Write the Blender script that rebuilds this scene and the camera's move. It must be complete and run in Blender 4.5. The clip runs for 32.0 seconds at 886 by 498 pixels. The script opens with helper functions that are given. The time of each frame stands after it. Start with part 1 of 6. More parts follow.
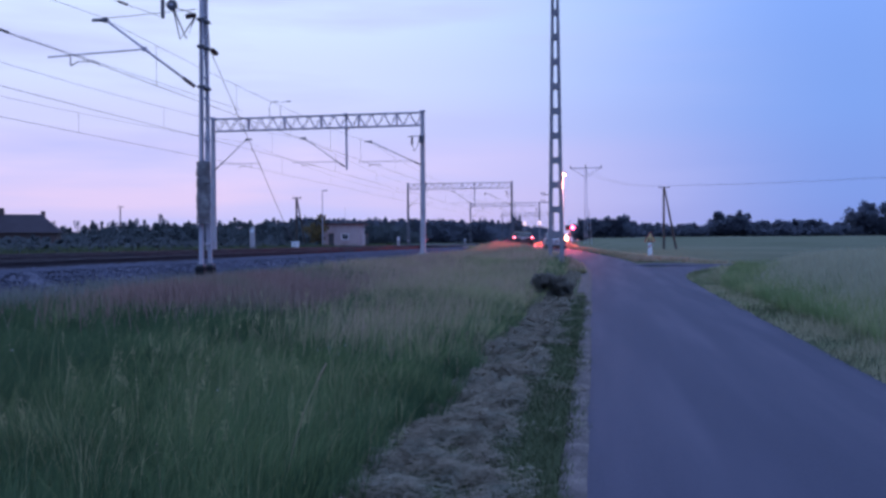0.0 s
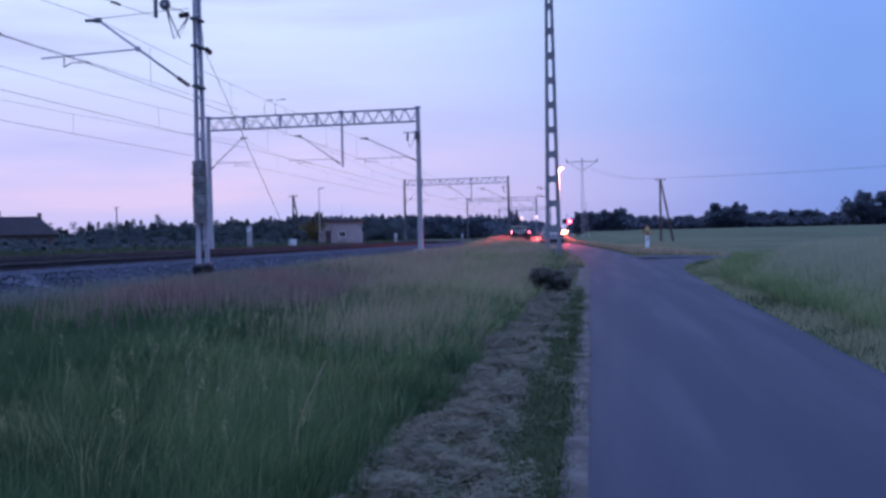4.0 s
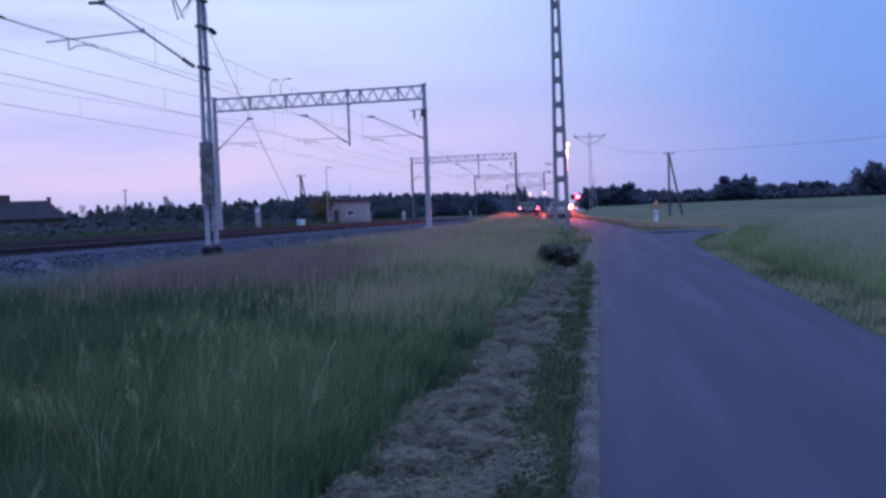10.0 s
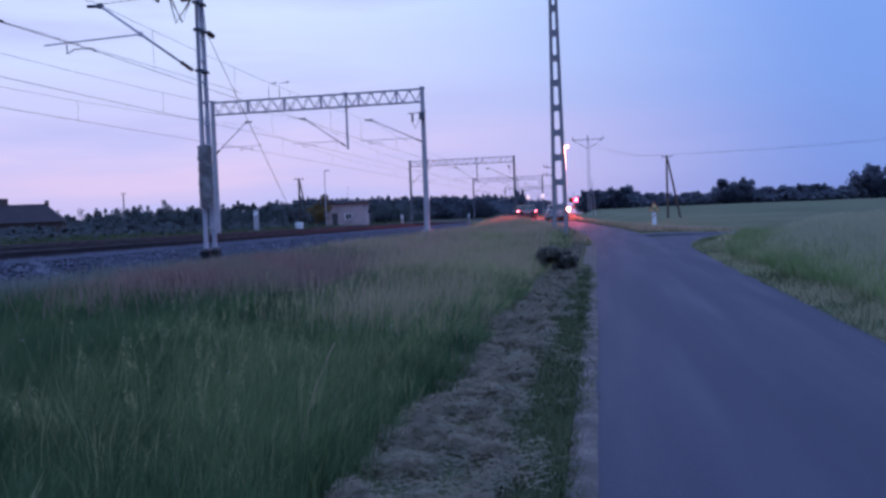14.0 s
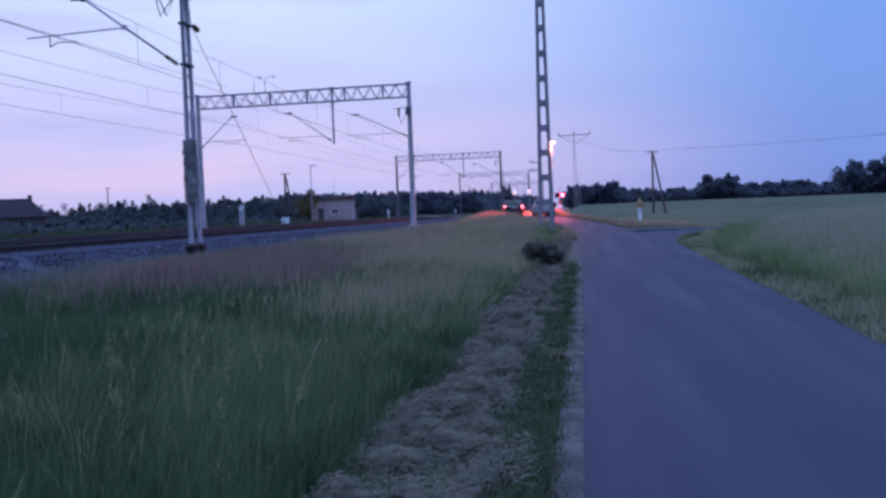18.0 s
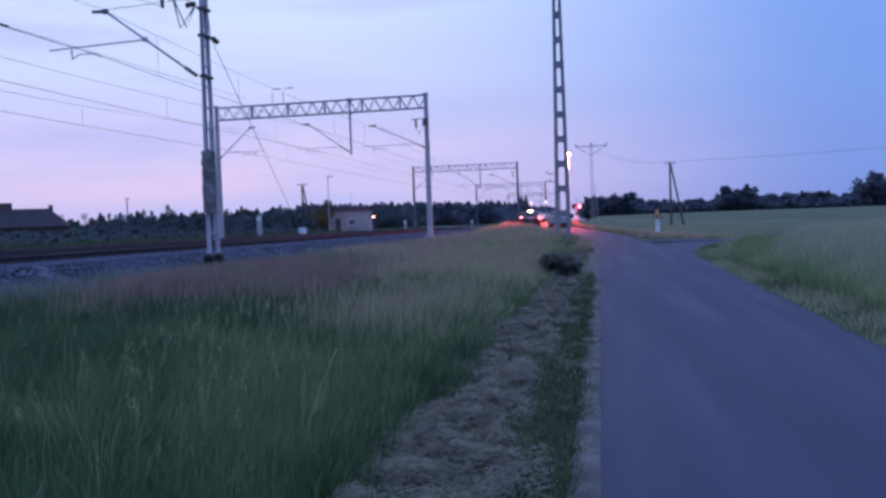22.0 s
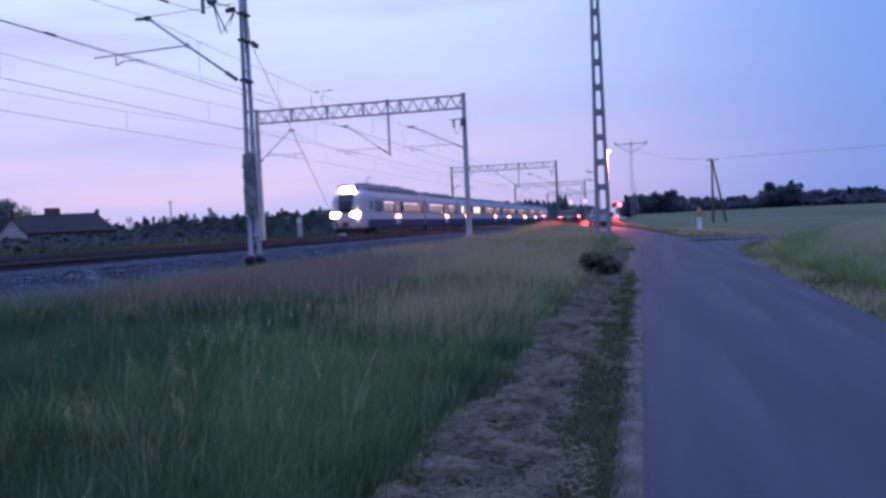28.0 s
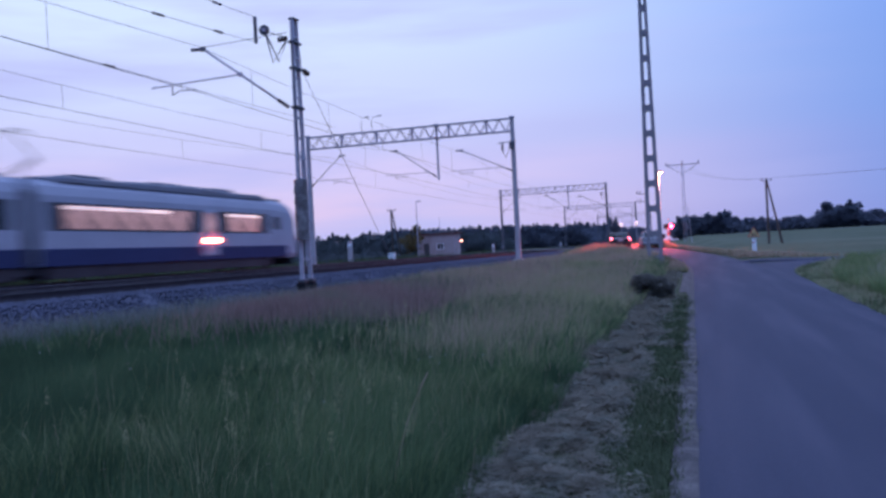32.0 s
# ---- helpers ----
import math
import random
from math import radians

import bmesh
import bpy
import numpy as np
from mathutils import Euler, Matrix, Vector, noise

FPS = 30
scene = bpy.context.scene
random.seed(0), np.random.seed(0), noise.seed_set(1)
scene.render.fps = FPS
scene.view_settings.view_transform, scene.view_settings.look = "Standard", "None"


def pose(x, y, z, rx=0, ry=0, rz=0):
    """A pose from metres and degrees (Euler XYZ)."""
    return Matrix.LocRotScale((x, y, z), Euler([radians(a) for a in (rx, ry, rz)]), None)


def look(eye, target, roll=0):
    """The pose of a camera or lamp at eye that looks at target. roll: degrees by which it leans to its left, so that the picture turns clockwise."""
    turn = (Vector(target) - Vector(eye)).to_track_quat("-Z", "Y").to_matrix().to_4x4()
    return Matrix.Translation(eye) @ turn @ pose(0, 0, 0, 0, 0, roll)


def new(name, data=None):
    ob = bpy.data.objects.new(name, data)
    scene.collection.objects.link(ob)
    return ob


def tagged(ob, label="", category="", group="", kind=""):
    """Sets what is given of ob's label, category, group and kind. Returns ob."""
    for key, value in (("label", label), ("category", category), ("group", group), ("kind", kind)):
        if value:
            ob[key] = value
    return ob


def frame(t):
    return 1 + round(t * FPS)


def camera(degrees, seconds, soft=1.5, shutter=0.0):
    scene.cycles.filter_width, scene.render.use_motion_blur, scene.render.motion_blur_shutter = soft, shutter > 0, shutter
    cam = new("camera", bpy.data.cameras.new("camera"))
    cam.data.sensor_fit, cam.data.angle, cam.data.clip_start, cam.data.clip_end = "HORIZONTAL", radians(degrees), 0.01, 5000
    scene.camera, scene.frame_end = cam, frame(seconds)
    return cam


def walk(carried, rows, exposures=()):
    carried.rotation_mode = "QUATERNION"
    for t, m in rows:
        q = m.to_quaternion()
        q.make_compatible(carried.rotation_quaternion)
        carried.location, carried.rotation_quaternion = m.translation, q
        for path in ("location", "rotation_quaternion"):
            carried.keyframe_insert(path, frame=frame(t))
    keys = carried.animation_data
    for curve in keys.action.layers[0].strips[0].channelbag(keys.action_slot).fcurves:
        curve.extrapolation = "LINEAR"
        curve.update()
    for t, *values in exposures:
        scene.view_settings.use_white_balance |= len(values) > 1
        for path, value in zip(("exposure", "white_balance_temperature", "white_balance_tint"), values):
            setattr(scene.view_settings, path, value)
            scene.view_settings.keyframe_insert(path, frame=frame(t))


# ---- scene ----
cam = camera(56.0, 32.0, soft=2.9, shutter=0.8)
EYE = (0.0, 0.0, 1.72)
# seconds, tilt, lean, heading of the camera held in the hand
TURNS = [
    (0.0, 89.489, 0.325, 10.167),
    (0.5, 89.183, 0.653, 9.93),
    (1.0, 89.062, 0.752, 9.392),
    (1.5, 89.201, 0.701, 9.448),
    (2.0, 88.992, 0.83, 9.264),
    (2.5, 89.085, 1.051, 9.075),
    (4.5, 89.186, 1.192, 10.972),
    (5.0, 88.31, 1.192, 12.434),
    (5.5, 86.774, 1.253, 13.555),
    (6.0, 86.59, 0.808, 13.532),
    (6.5, 87.315, 0.878, 13.186),
    (7.0, 87.797, 1.012, 12.889),
    (7.5, 87.934, 1.071, 12.416),
    (8.0, 88.19, 1.048, 12.094),
    (8.5, 88.327, 1.214, 11.618),
    (9.0, 88.2, 1.838, 11.196),
    (9.5, 87.789, 1.93, 10.822),
    (10.0, 87.667, 2.127, 10.539),
    (10.5, 87.675, 1.991, 10.625),
    (11.0, 87.71, 2.01, 10.634),
    (11.5, 87.484, 2.039, 10.813),
    (12.0, 87.417, 2.205, 10.683),
    (12.5, 87.435, 2.163, 10.683),
    (13.0, 87.33, 2.298, 10.746),
    (13.5, 87.416, 2.401, 10.5),
    (14.0, 87.878, 2.175, 10.426),
    (14.5, 87.863, 2.052, 10.258),
    (16.5, 87.47, 2.11, 9.974),
    (17.0, 87.505, 2.103, 9.736),
    (17.5, 87.349, 1.982, 9.614),
    (18.0, 87.51, 2.116, 9.491),
    (18.5, 87.427, 1.939, 9.675),
    (19.0, 87.65, 1.724, 9.921),
    (19.5, 87.969, 1.747, 10.261),
    (20.0, 87.972, 2.063, 10.64),
    (20.5, 88.281, 1.892, 10.614),
    (21.0, 88.442, 1.774, 10.913),
    (21.5, 88.479, 1.849, 10.818),
    (22.0, 88.293, 1.961, 10.635),
    (22.5, 88.609, 2.1, 10.577),
    (23.0, 88.557, 2.086, 10.598),
    (23.5, 88.512, 2.353, 10.732),
    (24.0, 88.368, 2.459, 10.859),
    (24.5, 88.294, 2.339, 11.18),
    (25.0, 88.289, 2.314, 11.294),
    (25.5, 88.066, 2.341, 11.446),
    (27.5, 88.018, 2.223, 12.464),
    (28.0, 88.409, 2.538, 13.308),
    (28.5, 88.768, 2.39, 14.808),
    (29.0, 89.477, 2.311, 16.409),
    (29.5, 90.128, 2.208, 17.398),
    (30.0, 90.294, 1.953, 17.737),
    (30.5, 90.144, 1.917, 17.633),
    (31.0, 90.096, 2.225, 17.323),
    (31.5, 89.908, 2.336, 16.974),
    (32.0, 90.17, 2.944, 16.702)]
walk(cam, [(t, pose(*EYE, rx, ry, rz)) for t, rx, ry, rz in TURNS],
     [(0.0, 0.19, 6500, 10), (2.5, 0.17, 6500, 10), (9.0, 0.15, 6500, 10), (14.0, 0.12, 6500, 10), (20.0, 0.11, 6500, 10), (24.0, 0.13, 6550, 10.5), (27.5, 0.15, 6600, 11.5),
      (29.0, 0.16, 6650, 13), (30.2, 0.15, 6650, 13), (31.2, 0.12, 6600, 11.5), (32.0, 0.11, 6550, 11)])


def srgb(r, g, b, a=1.0):
    lin = [(c / 255 / 12.92) if c / 255 <= 0.04045 else ((c / 255 + 0.055) / 1.055) ** 2.4 for c in (r, g, b)]
    return (*lin, a)


# ---------------------------------------------------------------- dusk sky
def make_sky():
    w = bpy.data.worlds.new("dusk_sky")
    scene.world = w
    w.use_nodes = True
    nt = w.node_tree
    nt.nodes.clear()
    N, L = nt.nodes.new, nt.links.new
    out, bg = N("ShaderNodeOutputWorld"), N("ShaderNodeBackground")
    tc, sep = N("ShaderNodeTexCoord"), N("ShaderNodeSeparateXYZ")
    L(tc.outputs["Generated"], sep.inputs[0])

    def ramp(stops):
        r = N("ShaderNodeValToRGB")
        r.color_ramp.interpolation = "EASE"
        els = r.color_ramp.elements
        while len(els) < len(stops):
            els.new(0.5)
        for e, (p, c) in zip(els, stops):
            e.position, e.color = p, c
        L(sep.outputs["Z"], r.inputs[0])
        return r

    glow = ramp([(0.0, srgb(186, 176, 222)), (0.05, srgb(205, 189, 227)), (0.10, srgb(203, 194, 234)), (0.135, srgb(190, 194, 236)), (0.19, srgb(194, 206, 247)),
                 (0.27, srgb(200, 218, 254)), (0.4, srgb(192, 214, 255)), (1.0, srgb(158, 188, 255))])
    cool = ramp([(0.0, srgb(116, 136, 204)), (0.06, srgb(116, 143, 212)), (0.16, srgb(116, 150, 220)), (0.35, srgb(122, 160, 236)), (1.0, srgb(158, 188, 255))])
    # the afterglow lies ahead and to the side of the railway
    dot = N("ShaderNodeVectorMath")
    dot.operation = "DOT_PRODUCT"
    L(tc.outputs["Generated"], dot.inputs[0])
    a = radians(128)
    dot.inputs[1].default_value = (math.cos(a), math.sin(a), 0.0)
    rng = N("ShaderNodeMapRange")
    rng.interpolation_type = "SMOOTHSTEP"
    rng.inputs["From Min"].default_value, rng.inputs["From Max"].default_value = 0.57, 0.985
    L(dot.outputs["Value"], rng.inputs["Value"])
    mix = N("ShaderNodeMix")
    mix.data_type = "RGBA"
    L(rng.outputs[0], mix.inputs[0])
    L(cool.outputs[0], mix.inputs[6])
    L(glow.outputs[0], mix.inputs[7])
    # thin streaks of cloud
    mp, nz, cr = N("ShaderNodeMapping"), N("ShaderNodeTexNoise"), N("ShaderNodeMapRange")
    mp.inputs["Scale"].default_value = (1.6, 1.6, 13.0)
    L(tc.outputs["Generated"], mp.inputs[0])
    L(mp.outputs[0], nz.inputs[0])
    nz.inputs["Scale"].default_value, nz.inputs["Detail"].default_value = 1.7, 5.0
    cr.inputs["From Min"].default_value, cr.inputs["From Max"].default_value = 0.42, 0.72
    cr.inputs["To Min"].default_value, cr.inputs["To Max"].default_value = 0.0, 0.85
    L(nz.outputs[0], cr.inputs["Value"])
    fac = N("ShaderNodeMath")
    fac.operation = "MULTIPLY"
    L(cr.outputs[0], fac.inputs[0])
    L(rng.outputs[0], fac.inputs[1])
    mix2 = N("ShaderNodeMix")
    mix2.data_type = "RGBA"
    L(fac.outputs[0], mix2.inputs[0])
    L(mix.outputs[2], mix2.inputs[6])
    mix2.inputs[7].default_value = srgb(172, 178, 230)
    L(mix2.outputs[2], bg.inputs[0])
    # the open sky overhead is brighter than the hazy rim
    up = N("ShaderNodeMapRange")
    up.interpolation_type = "SMOOTHSTEP"
    up.inputs["From Min"].default_value, up.inputs["From Max"].default_value = 0.3, 0.9
    up.inputs["To Min"].default_value, up.inputs["To Max"].default_value = 1.1, 2.0
    L(sep.outputs["Z"], up.inputs["Value"])
    L(up.outputs[0], bg.inputs[1])
    L(bg.outputs[0], out.inputs[0])


make_sky()

# ---------------------------------------------------------------- materials
MATS = {}


def mat(name, color, rough=0.7, metal=0.0, vary=0.15, scale=3.0, fine=40.0, bump=0.0, spots=None, emit=None, power=0.0, island=0.0, thin=0.0, spec=0.5, along=1.0):
    """A procedural surface: base colour, broad stains, fine grain and relief."""
    if name in MATS:
        return MATS[name]
    m = bpy.data.materials.new(name)
    m.use_nodes = True
    nt = m.node_tree
    N, L = nt.nodes.new, nt.links.new
    bs = nt.nodes["Principled BSDF"]
    bs.inputs["Roughness"].default_value, bs.inputs["Metallic"].default_value = rough, metal
    bs.inputs["Specular IOR Level"].default_value = spec
    tc = N("ShaderNodeTexCoord")
    n1, n2 = N("ShaderNodeTexNoise"), N("ShaderNodeTexNoise")
    n1.inputs["Scale"].default_value, n1.inputs["Detail"].default_value = scale, 4.0
    n2.inputs["Scale"].default_value, n2.inputs["Detail"].default_value = fine, 3.0
    if along != 1.0:
        mp = N("ShaderNodeMapping")
        mp.inputs["Scale"].default_value = (1.0, along, 1.0)
        L(tc.outputs["Object"], mp.inputs[0])
        L(mp.outputs[0], n1.inputs["Vector"])
        L(tc.outputs["Object"], n2.inputs["Vector"])
    else:
        for n in (n1, n2):
            L(tc.outputs["Object"], n.inputs["Vector"])
    hsv = N("ShaderNodeHueSaturation")
    hsv.inputs["Color"].default_value = (*color[:3], 1)
    src = hsv.outputs[0]
    if spots:
        mx, mr = N("ShaderNodeMix"), N("ShaderNodeMapRange")
        mx.data_type = "RGBA"
        L(n1.outputs[0], mr.inputs["Value"])
        mr.inputs["From Min"].default_value, mr.inputs["From Max"].default_value = 0.45, 0.65
        L(mr.outputs[0], mx.inputs[0])
        mx.inputs[6].default_value, mx.inputs[7].default_value = (*color[:3], 1), (*spots[:3], 1)
        L(mx.outputs[2], hsv.inputs["Color"])
    add, mr2 = N("ShaderNodeMath"), N("ShaderNodeMapRange")
    add.operation = "ADD"
    L(n1.outputs[0], add.inputs[0])
    L(n2.outputs[0], add.inputs[1])
    val = add.outputs[0]
    if island:
        ge, ad2, ml = N("ShaderNodeNewGeometry"), N("ShaderNodeMath"), N("ShaderNodeMath")
        ml.operation, ad2.operation = "MULTIPLY_ADD", "ADD"
        L(ge.outputs["Random Per Island"], ml.inputs[0])
        ml.inputs[1].default_value, ml.inputs[2].default_value = island, -island / 2
        L(val, ad2.inputs[0])
        L(ml.outputs[0], ad2.inputs[1])
        val = ad2.outputs[0]
    L(val, mr2.inputs["Value"])
    mr2.inputs["From Min"].default_value, mr2.inputs["From Max"].default_value = 0.6, 1.4
    mr2.inputs["To Min"].default_value, mr2.inputs["To Max"].default_value = 1 - vary, 1 + vary
    mr2.clamp = False
    L(mr2.outputs[0], hsv.inputs["Value"])
    L(src, bs.inputs["Base Color"])
    if bump:
        bp = N("ShaderNodeBump")
        bp.inputs["Strength"].default_value, bp.inputs["Distance"].default_value = bump, 0.02
        L(n2.outputs[0], bp.inputs["Height"])
        L(bp.outputs[0], bs.inputs["Normal"])
    if thin:
        tr, ms = N("ShaderNodeBsdfTranslucent"), N("ShaderNodeMixShader")
        ms.inputs[0].default_value = thin
        L(src, tr.inputs["Color"])
        L(bs.outputs[0], ms.inputs[1])
        L(tr.outputs[0], ms.inputs[2])
        L(ms.outputs[0], nt.nodes["Material Output"].inputs["Surface"])
    if emit:
        bs.inputs["Emission Color"].default_value = (*emit[:3], 1)
        bs.inputs["Emission Strength"].default_value = power
        if vary >= 0.3:  # interior light is put into the pane's own glow, uneven by noise
            em = N("ShaderNodeMapRange")
            em.inputs["From Min"].default_value, em.inputs["From Max"].default_value = 0.35, 0.65
            em.inputs["To Min"].default_value, em.inputs["To Max"].default_value = power * 0.35, power * 1.6
            L(n1.outputs[0], em.inputs["Value"])
            L(em.outputs[0], bs.inputs["Emission Strength"])
    MATS[name] = m
    return m


ASPHALT = mat("worn_asphalt", (0.045, 0.046, 0.072), 0.85, vary=0.2, scale=1.3, fine=60, bump=0.35, spots=(0.060, 0.057, 0.083), spec=0.22, along=0.07)
SOIL = mat("grassy_soil", (0.060, 0.072, 0.040), 0.95, vary=0.35, scale=0.4, fine=9, bump=0.6, spots=(0.085, 0.076, 0.052), spec=0.03)
FIELD = mat("crop_field_green", (0.098, 0.108, 0.068), 0.95, vary=0.3, scale=0.05, fine=1.2, spots=(0.115, 0.118, 0.08), spec=0.03)
GRASS = mat("meadow_grass", (0.170, 0.232, 0.098), 0.8, vary=0.4, scale=0.9, fine=3, island=0.12, spots=(0.26, 0.265, 0.14), spec=0.03, thin=0.5)
DRY = mat("dry_grass_stems", (0.42, 0.31, 0.225), 0.85, vary=0.25, scale=0.35, fine=4, island=0.35, spots=(0.27, 0.25, 0.14), spec=0.1, thin=0.4)
HAY = mat("cut_hay", (0.225, 0.192, 0.146), 0.9, vary=0.35, scale=3.5, fine=6, island=0.2, spots=(0.15, 0.145, 0.115), spec=0.05, thin=0.2)
VERGE = mat("pale_verge_straw", (0.36, 0.33, 0.21), 0.85, vary=0.3, scale=0.9, fine=4, island=0.4, spots=(0.24, 0.25, 0.15), spec=0.1, thin=0.4)
LUSH = mat("lush_green_grass", (0.126, 0.180, 0.084), 0.8, vary=0.3, scale=0.5, fine=3, island=0.25, spec=0.03, thin=0.5)
OLIVE = mat("olive_seeding_grass", (0.375, 0.345, 0.19), 0.85, vary=0.25, scale=0.5, fine=4, island=0.3, spec=0.03, thin=0.45)
# Darker copy of the grass colour; carries the meadow's painted shade.
DEEP = mat("shaded_meadow_grass", (0.068, 0.112, 0.058), 0.8, vary=0.4, scale=0.9, fine=3, island=0.12, spots=(0.09, 0.135, 0.066), spec=0.03, thin=0.45)
SHORT = mat("short_verge_grass", (0.075, 0.095, 0.048), 0.85, vary=0.3, scale=0.6, fine=4, island=0.7, spec=0.15, thin=0.3)
CROP = mat("ripening_grain", (0.36, 0.355, 0.245), 0.85, vary=0.2, scale=0.22, fine=3, island=0.3, spots=(0.31, 0.305, 0.20), spec=0.1, thin=0.5)
HEATH = mat("dry_red_grass", (0.29, 0.19, 0.165), 0.9, vary=0.3, scale=0.5, fine=4, island=0.35, spots=(0.20, 0.18, 0.13), spec=0.1, thin=0.35)
BANKWEED = mat("dull_bank_weeds", (0.215, 0.20, 0.185), 0.9, vary=0.35, scale=0.6, fine=4, island=0.35, spots=(0.145, 0.16, 0.13), spec=0.08, thin=0.35)
FLOWER = mat("white_flower", (0.5, 0.5, 0.46), 0.8, vary=0.1)
# Haze over the far trees is put into these pale bluish leaf colours.
HAZEDLEAF = mat("haze_tinted_wood_leaves", (0.135, 0.148, 0.185), 0.9, vary=0.15, scale=0.15, fine=1, island=0.15, spec=0.03, thin=0.8)
LEAF = mat("haze_tinted_foliage", (0.120, 0.138, 0.150), 0.9, vary=0.15, scale=0.12, fine=1, island=0.15, spec=0.03, thin=0.8)
RUSTLEAF = mat("yellowing_foliage", (0.15, 0.11, 0.05), 0.85, vary=0.3, scale=0.3, fine=2, island=0.9, spec=0.15, thin=0.3)
BUSH = mat("dark_bush_leaves", (0.185, 0.170, 0.145), 0.9, vary=0.3, scale=1.5, fine=4, island=0.3, spec=0.03, thin=0.5)
BARK = mat("bark", (0.06, 0.045, 0.035), 0.9, vary=0.3, scale=2, fine=20, bump=0.6)
STONE = mat("grey_ballast_stone", (0.085, 0.086, 0.118), 0.95, vary=0.22, scale=0.8, fine=14, bump=0.3, island=0.2, spots=(0.062, 0.064, 0.086), spec=0.05)
BED = mat("ballast_bed", (0.088, 0.088, 0.116), 0.95, vary=0.25, scale=2.0, fine=22, bump=0.4, spec=0.05)
GRIME = mat("rust_stained_ballast", (0.050, 0.046, 0.056), 0.95, vary=0.35, scale=0.8, fine=14, bump=0.8, spec=0.0)
SAND = mat("sandy_gravel", (0.085, 0.072, 0.07), 0.95, vary=0.4, scale=3.5, fine=30, bump=0.8, spots=(0.12, 0.10, 0.095), spec=0.2)
SLEEPER = mat("dirty_concrete_sleeper", (0.080, 0.074, 0.084), 0.95, vary=0.25, scale=2, fine=20, bump=0.3, spec=0.05)
RAIL = mat("rusty_rail_steel", (0.048, 0.042, 0.048), 0.9, 0.0, vary=0.25, scale=3, fine=25, spec=0.05)
RAILTOP = mat("worn_rail_head", (0.14, 0.13, 0.135), 0.75, 0.0, vary=0.1, spec=0.15)
WEIGHT = mat("stained_cast_weight", (0.17, 0.145, 0.145), 0.9, vary=0.35, scale=2.5, fine=14, bump=0.3, spots=(0.27, 0.245, 0.24), spec=0.1)
CONCRETE = mat("weathered_concrete", (0.29, 0.275, 0.27), 0.85, vary=0.2, scale=1.2, fine=25, bump=0.3, spots=(0.22, 0.21, 0.21))
# Purplish lift of veiling glare is put into these post and steel colours.
PALECONC = mat("pale_concrete_post", (0.43, 0.375, 0.385), 0.8, vary=0.2, scale=0.9, fine=22, bump=0.2, spots=(0.33, 0.27, 0.28))
GALV = mat("galvanised_steel", (0.44, 0.40, 0.44), 0.65, 0.15, vary=0.2, scale=1.5, fine=18, spots=(0.36, 0.30, 0.32))
DARKSTEEL = mat("dark_painted_steel", (0.10, 0.095, 0.105), 0.6, 0.1, vary=0.2, scale=1.5, fine=18)
WIRE = mat("dark_copper_wire", (0.05, 0.045, 0.045), 0.6, 0.6, vary=0.1)
CERAMIC = mat("brown_glazed_insulator", (0.07, 0.035, 0.025), 0.25, vary=0.1)
TAR = mat("tarred_foundation", (0.012, 0.012, 0.014), 0.8, vary=0.2, scale=4, fine=30, bump=0.3, spec=0.2)
# Raised and tinted purplish in place of veiling glare over the pole.
DARKCONC = mat("dark_weathered_concrete", (0.27, 0.235, 0.255), 0.85, vary=0.25, scale=1.2, fine=25, bump=0.3, spots=(0.20, 0.18, 0.19))
TIMBER = mat("old_pole_timber", (0.065, 0.05, 0.042), 0.85, vary=0.25, scale=1.5, fine=25, bump=0.4)
PLASTER = mat("pale_plaster", (0.40, 0.33, 0.33), 0.85, vary=0.2, scale=0.7, fine=16, bump=0.25, spots=(0.30, 0.235, 0.235))
ROOFFELT = mat("dark_red_roof_felt", (0.13, 0.05, 0.05), 0.85, vary=0.2, scale=1.2, fine=20, bump=0.3)
ROOFTILE = mat("dark_roof_tile", (0.046, 0.038, 0.046), 0.9, vary=0.25, scale=0.7, fine=12, bump=0.4, spec=0.1)
BRICKRED = mat("sooty_brick", (0.10, 0.065, 0.06), 0.9, vary=0.25, scale=1.5, fine=12, bump=0.4)
WHITE = mat("white_paint", (0.74, 0.73, 0.74), 0.55, vary=0.08, scale=2, fine=20)
YELLOW = mat("faded_yellow_sign", (0.60, 0.45, 0.20), 0.5, vary=0.08, scale=3, fine=20)
REDPAINT = mat("red_paint", (0.42, 0.035, 0.03), 0.5, vary=0.12, scale=3, fine=20)
BLACK = mat("black_enamel", (0.015, 0.015, 0.017), 0.5, vary=0.1)
GLASSDARK = mat("dark_window_glass", (0.02, 0.022, 0.028), 0.08, vary=0.05)
SILVER = mat("silver_grey_train_paint", (0.385, 0.375, 0.43), 0.7, vary=0.1, scale=0.5, fine=6, spots=(0.33, 0.325, 0.375), spec=0.15)
BLUE = mat("dark_blue_train_paint", (0.036, 0.046, 0.108), 0.8, vary=0.15, scale=0.6, fine=6, spec=0.1)
ROOFGREY = mat("mottled_dark_roof_paint", (0.140, 0.138, 0.172), 0.75, vary=0.25, scale=0.8, fine=8, spots=(0.11, 0.10, 0.115))
UNDER = mat("underframe_grime", (0.065, 0.056, 0.062), 0.9, vary=0.3, scale=1, fine=12, spec=0.1)
# Carriage light and seats inside are imitated by uneven glow on the panes.
PANE_DIM = mat("softly_lit_carriage_pane", (0.06, 0.06, 0.08), 0.2, vary=0.6, scale=1.5, fine=3.5, emit=(0.86, 0.50, 0.55), power=0.27)
PANE_LIT = mat("brightly_lit_carriage_pane", (0.05, 0.05, 0.06), 0.2, vary=0.4, scale=1.3, fine=2.5, emit=(1.0, 0.70, 0.50), power=1.25)
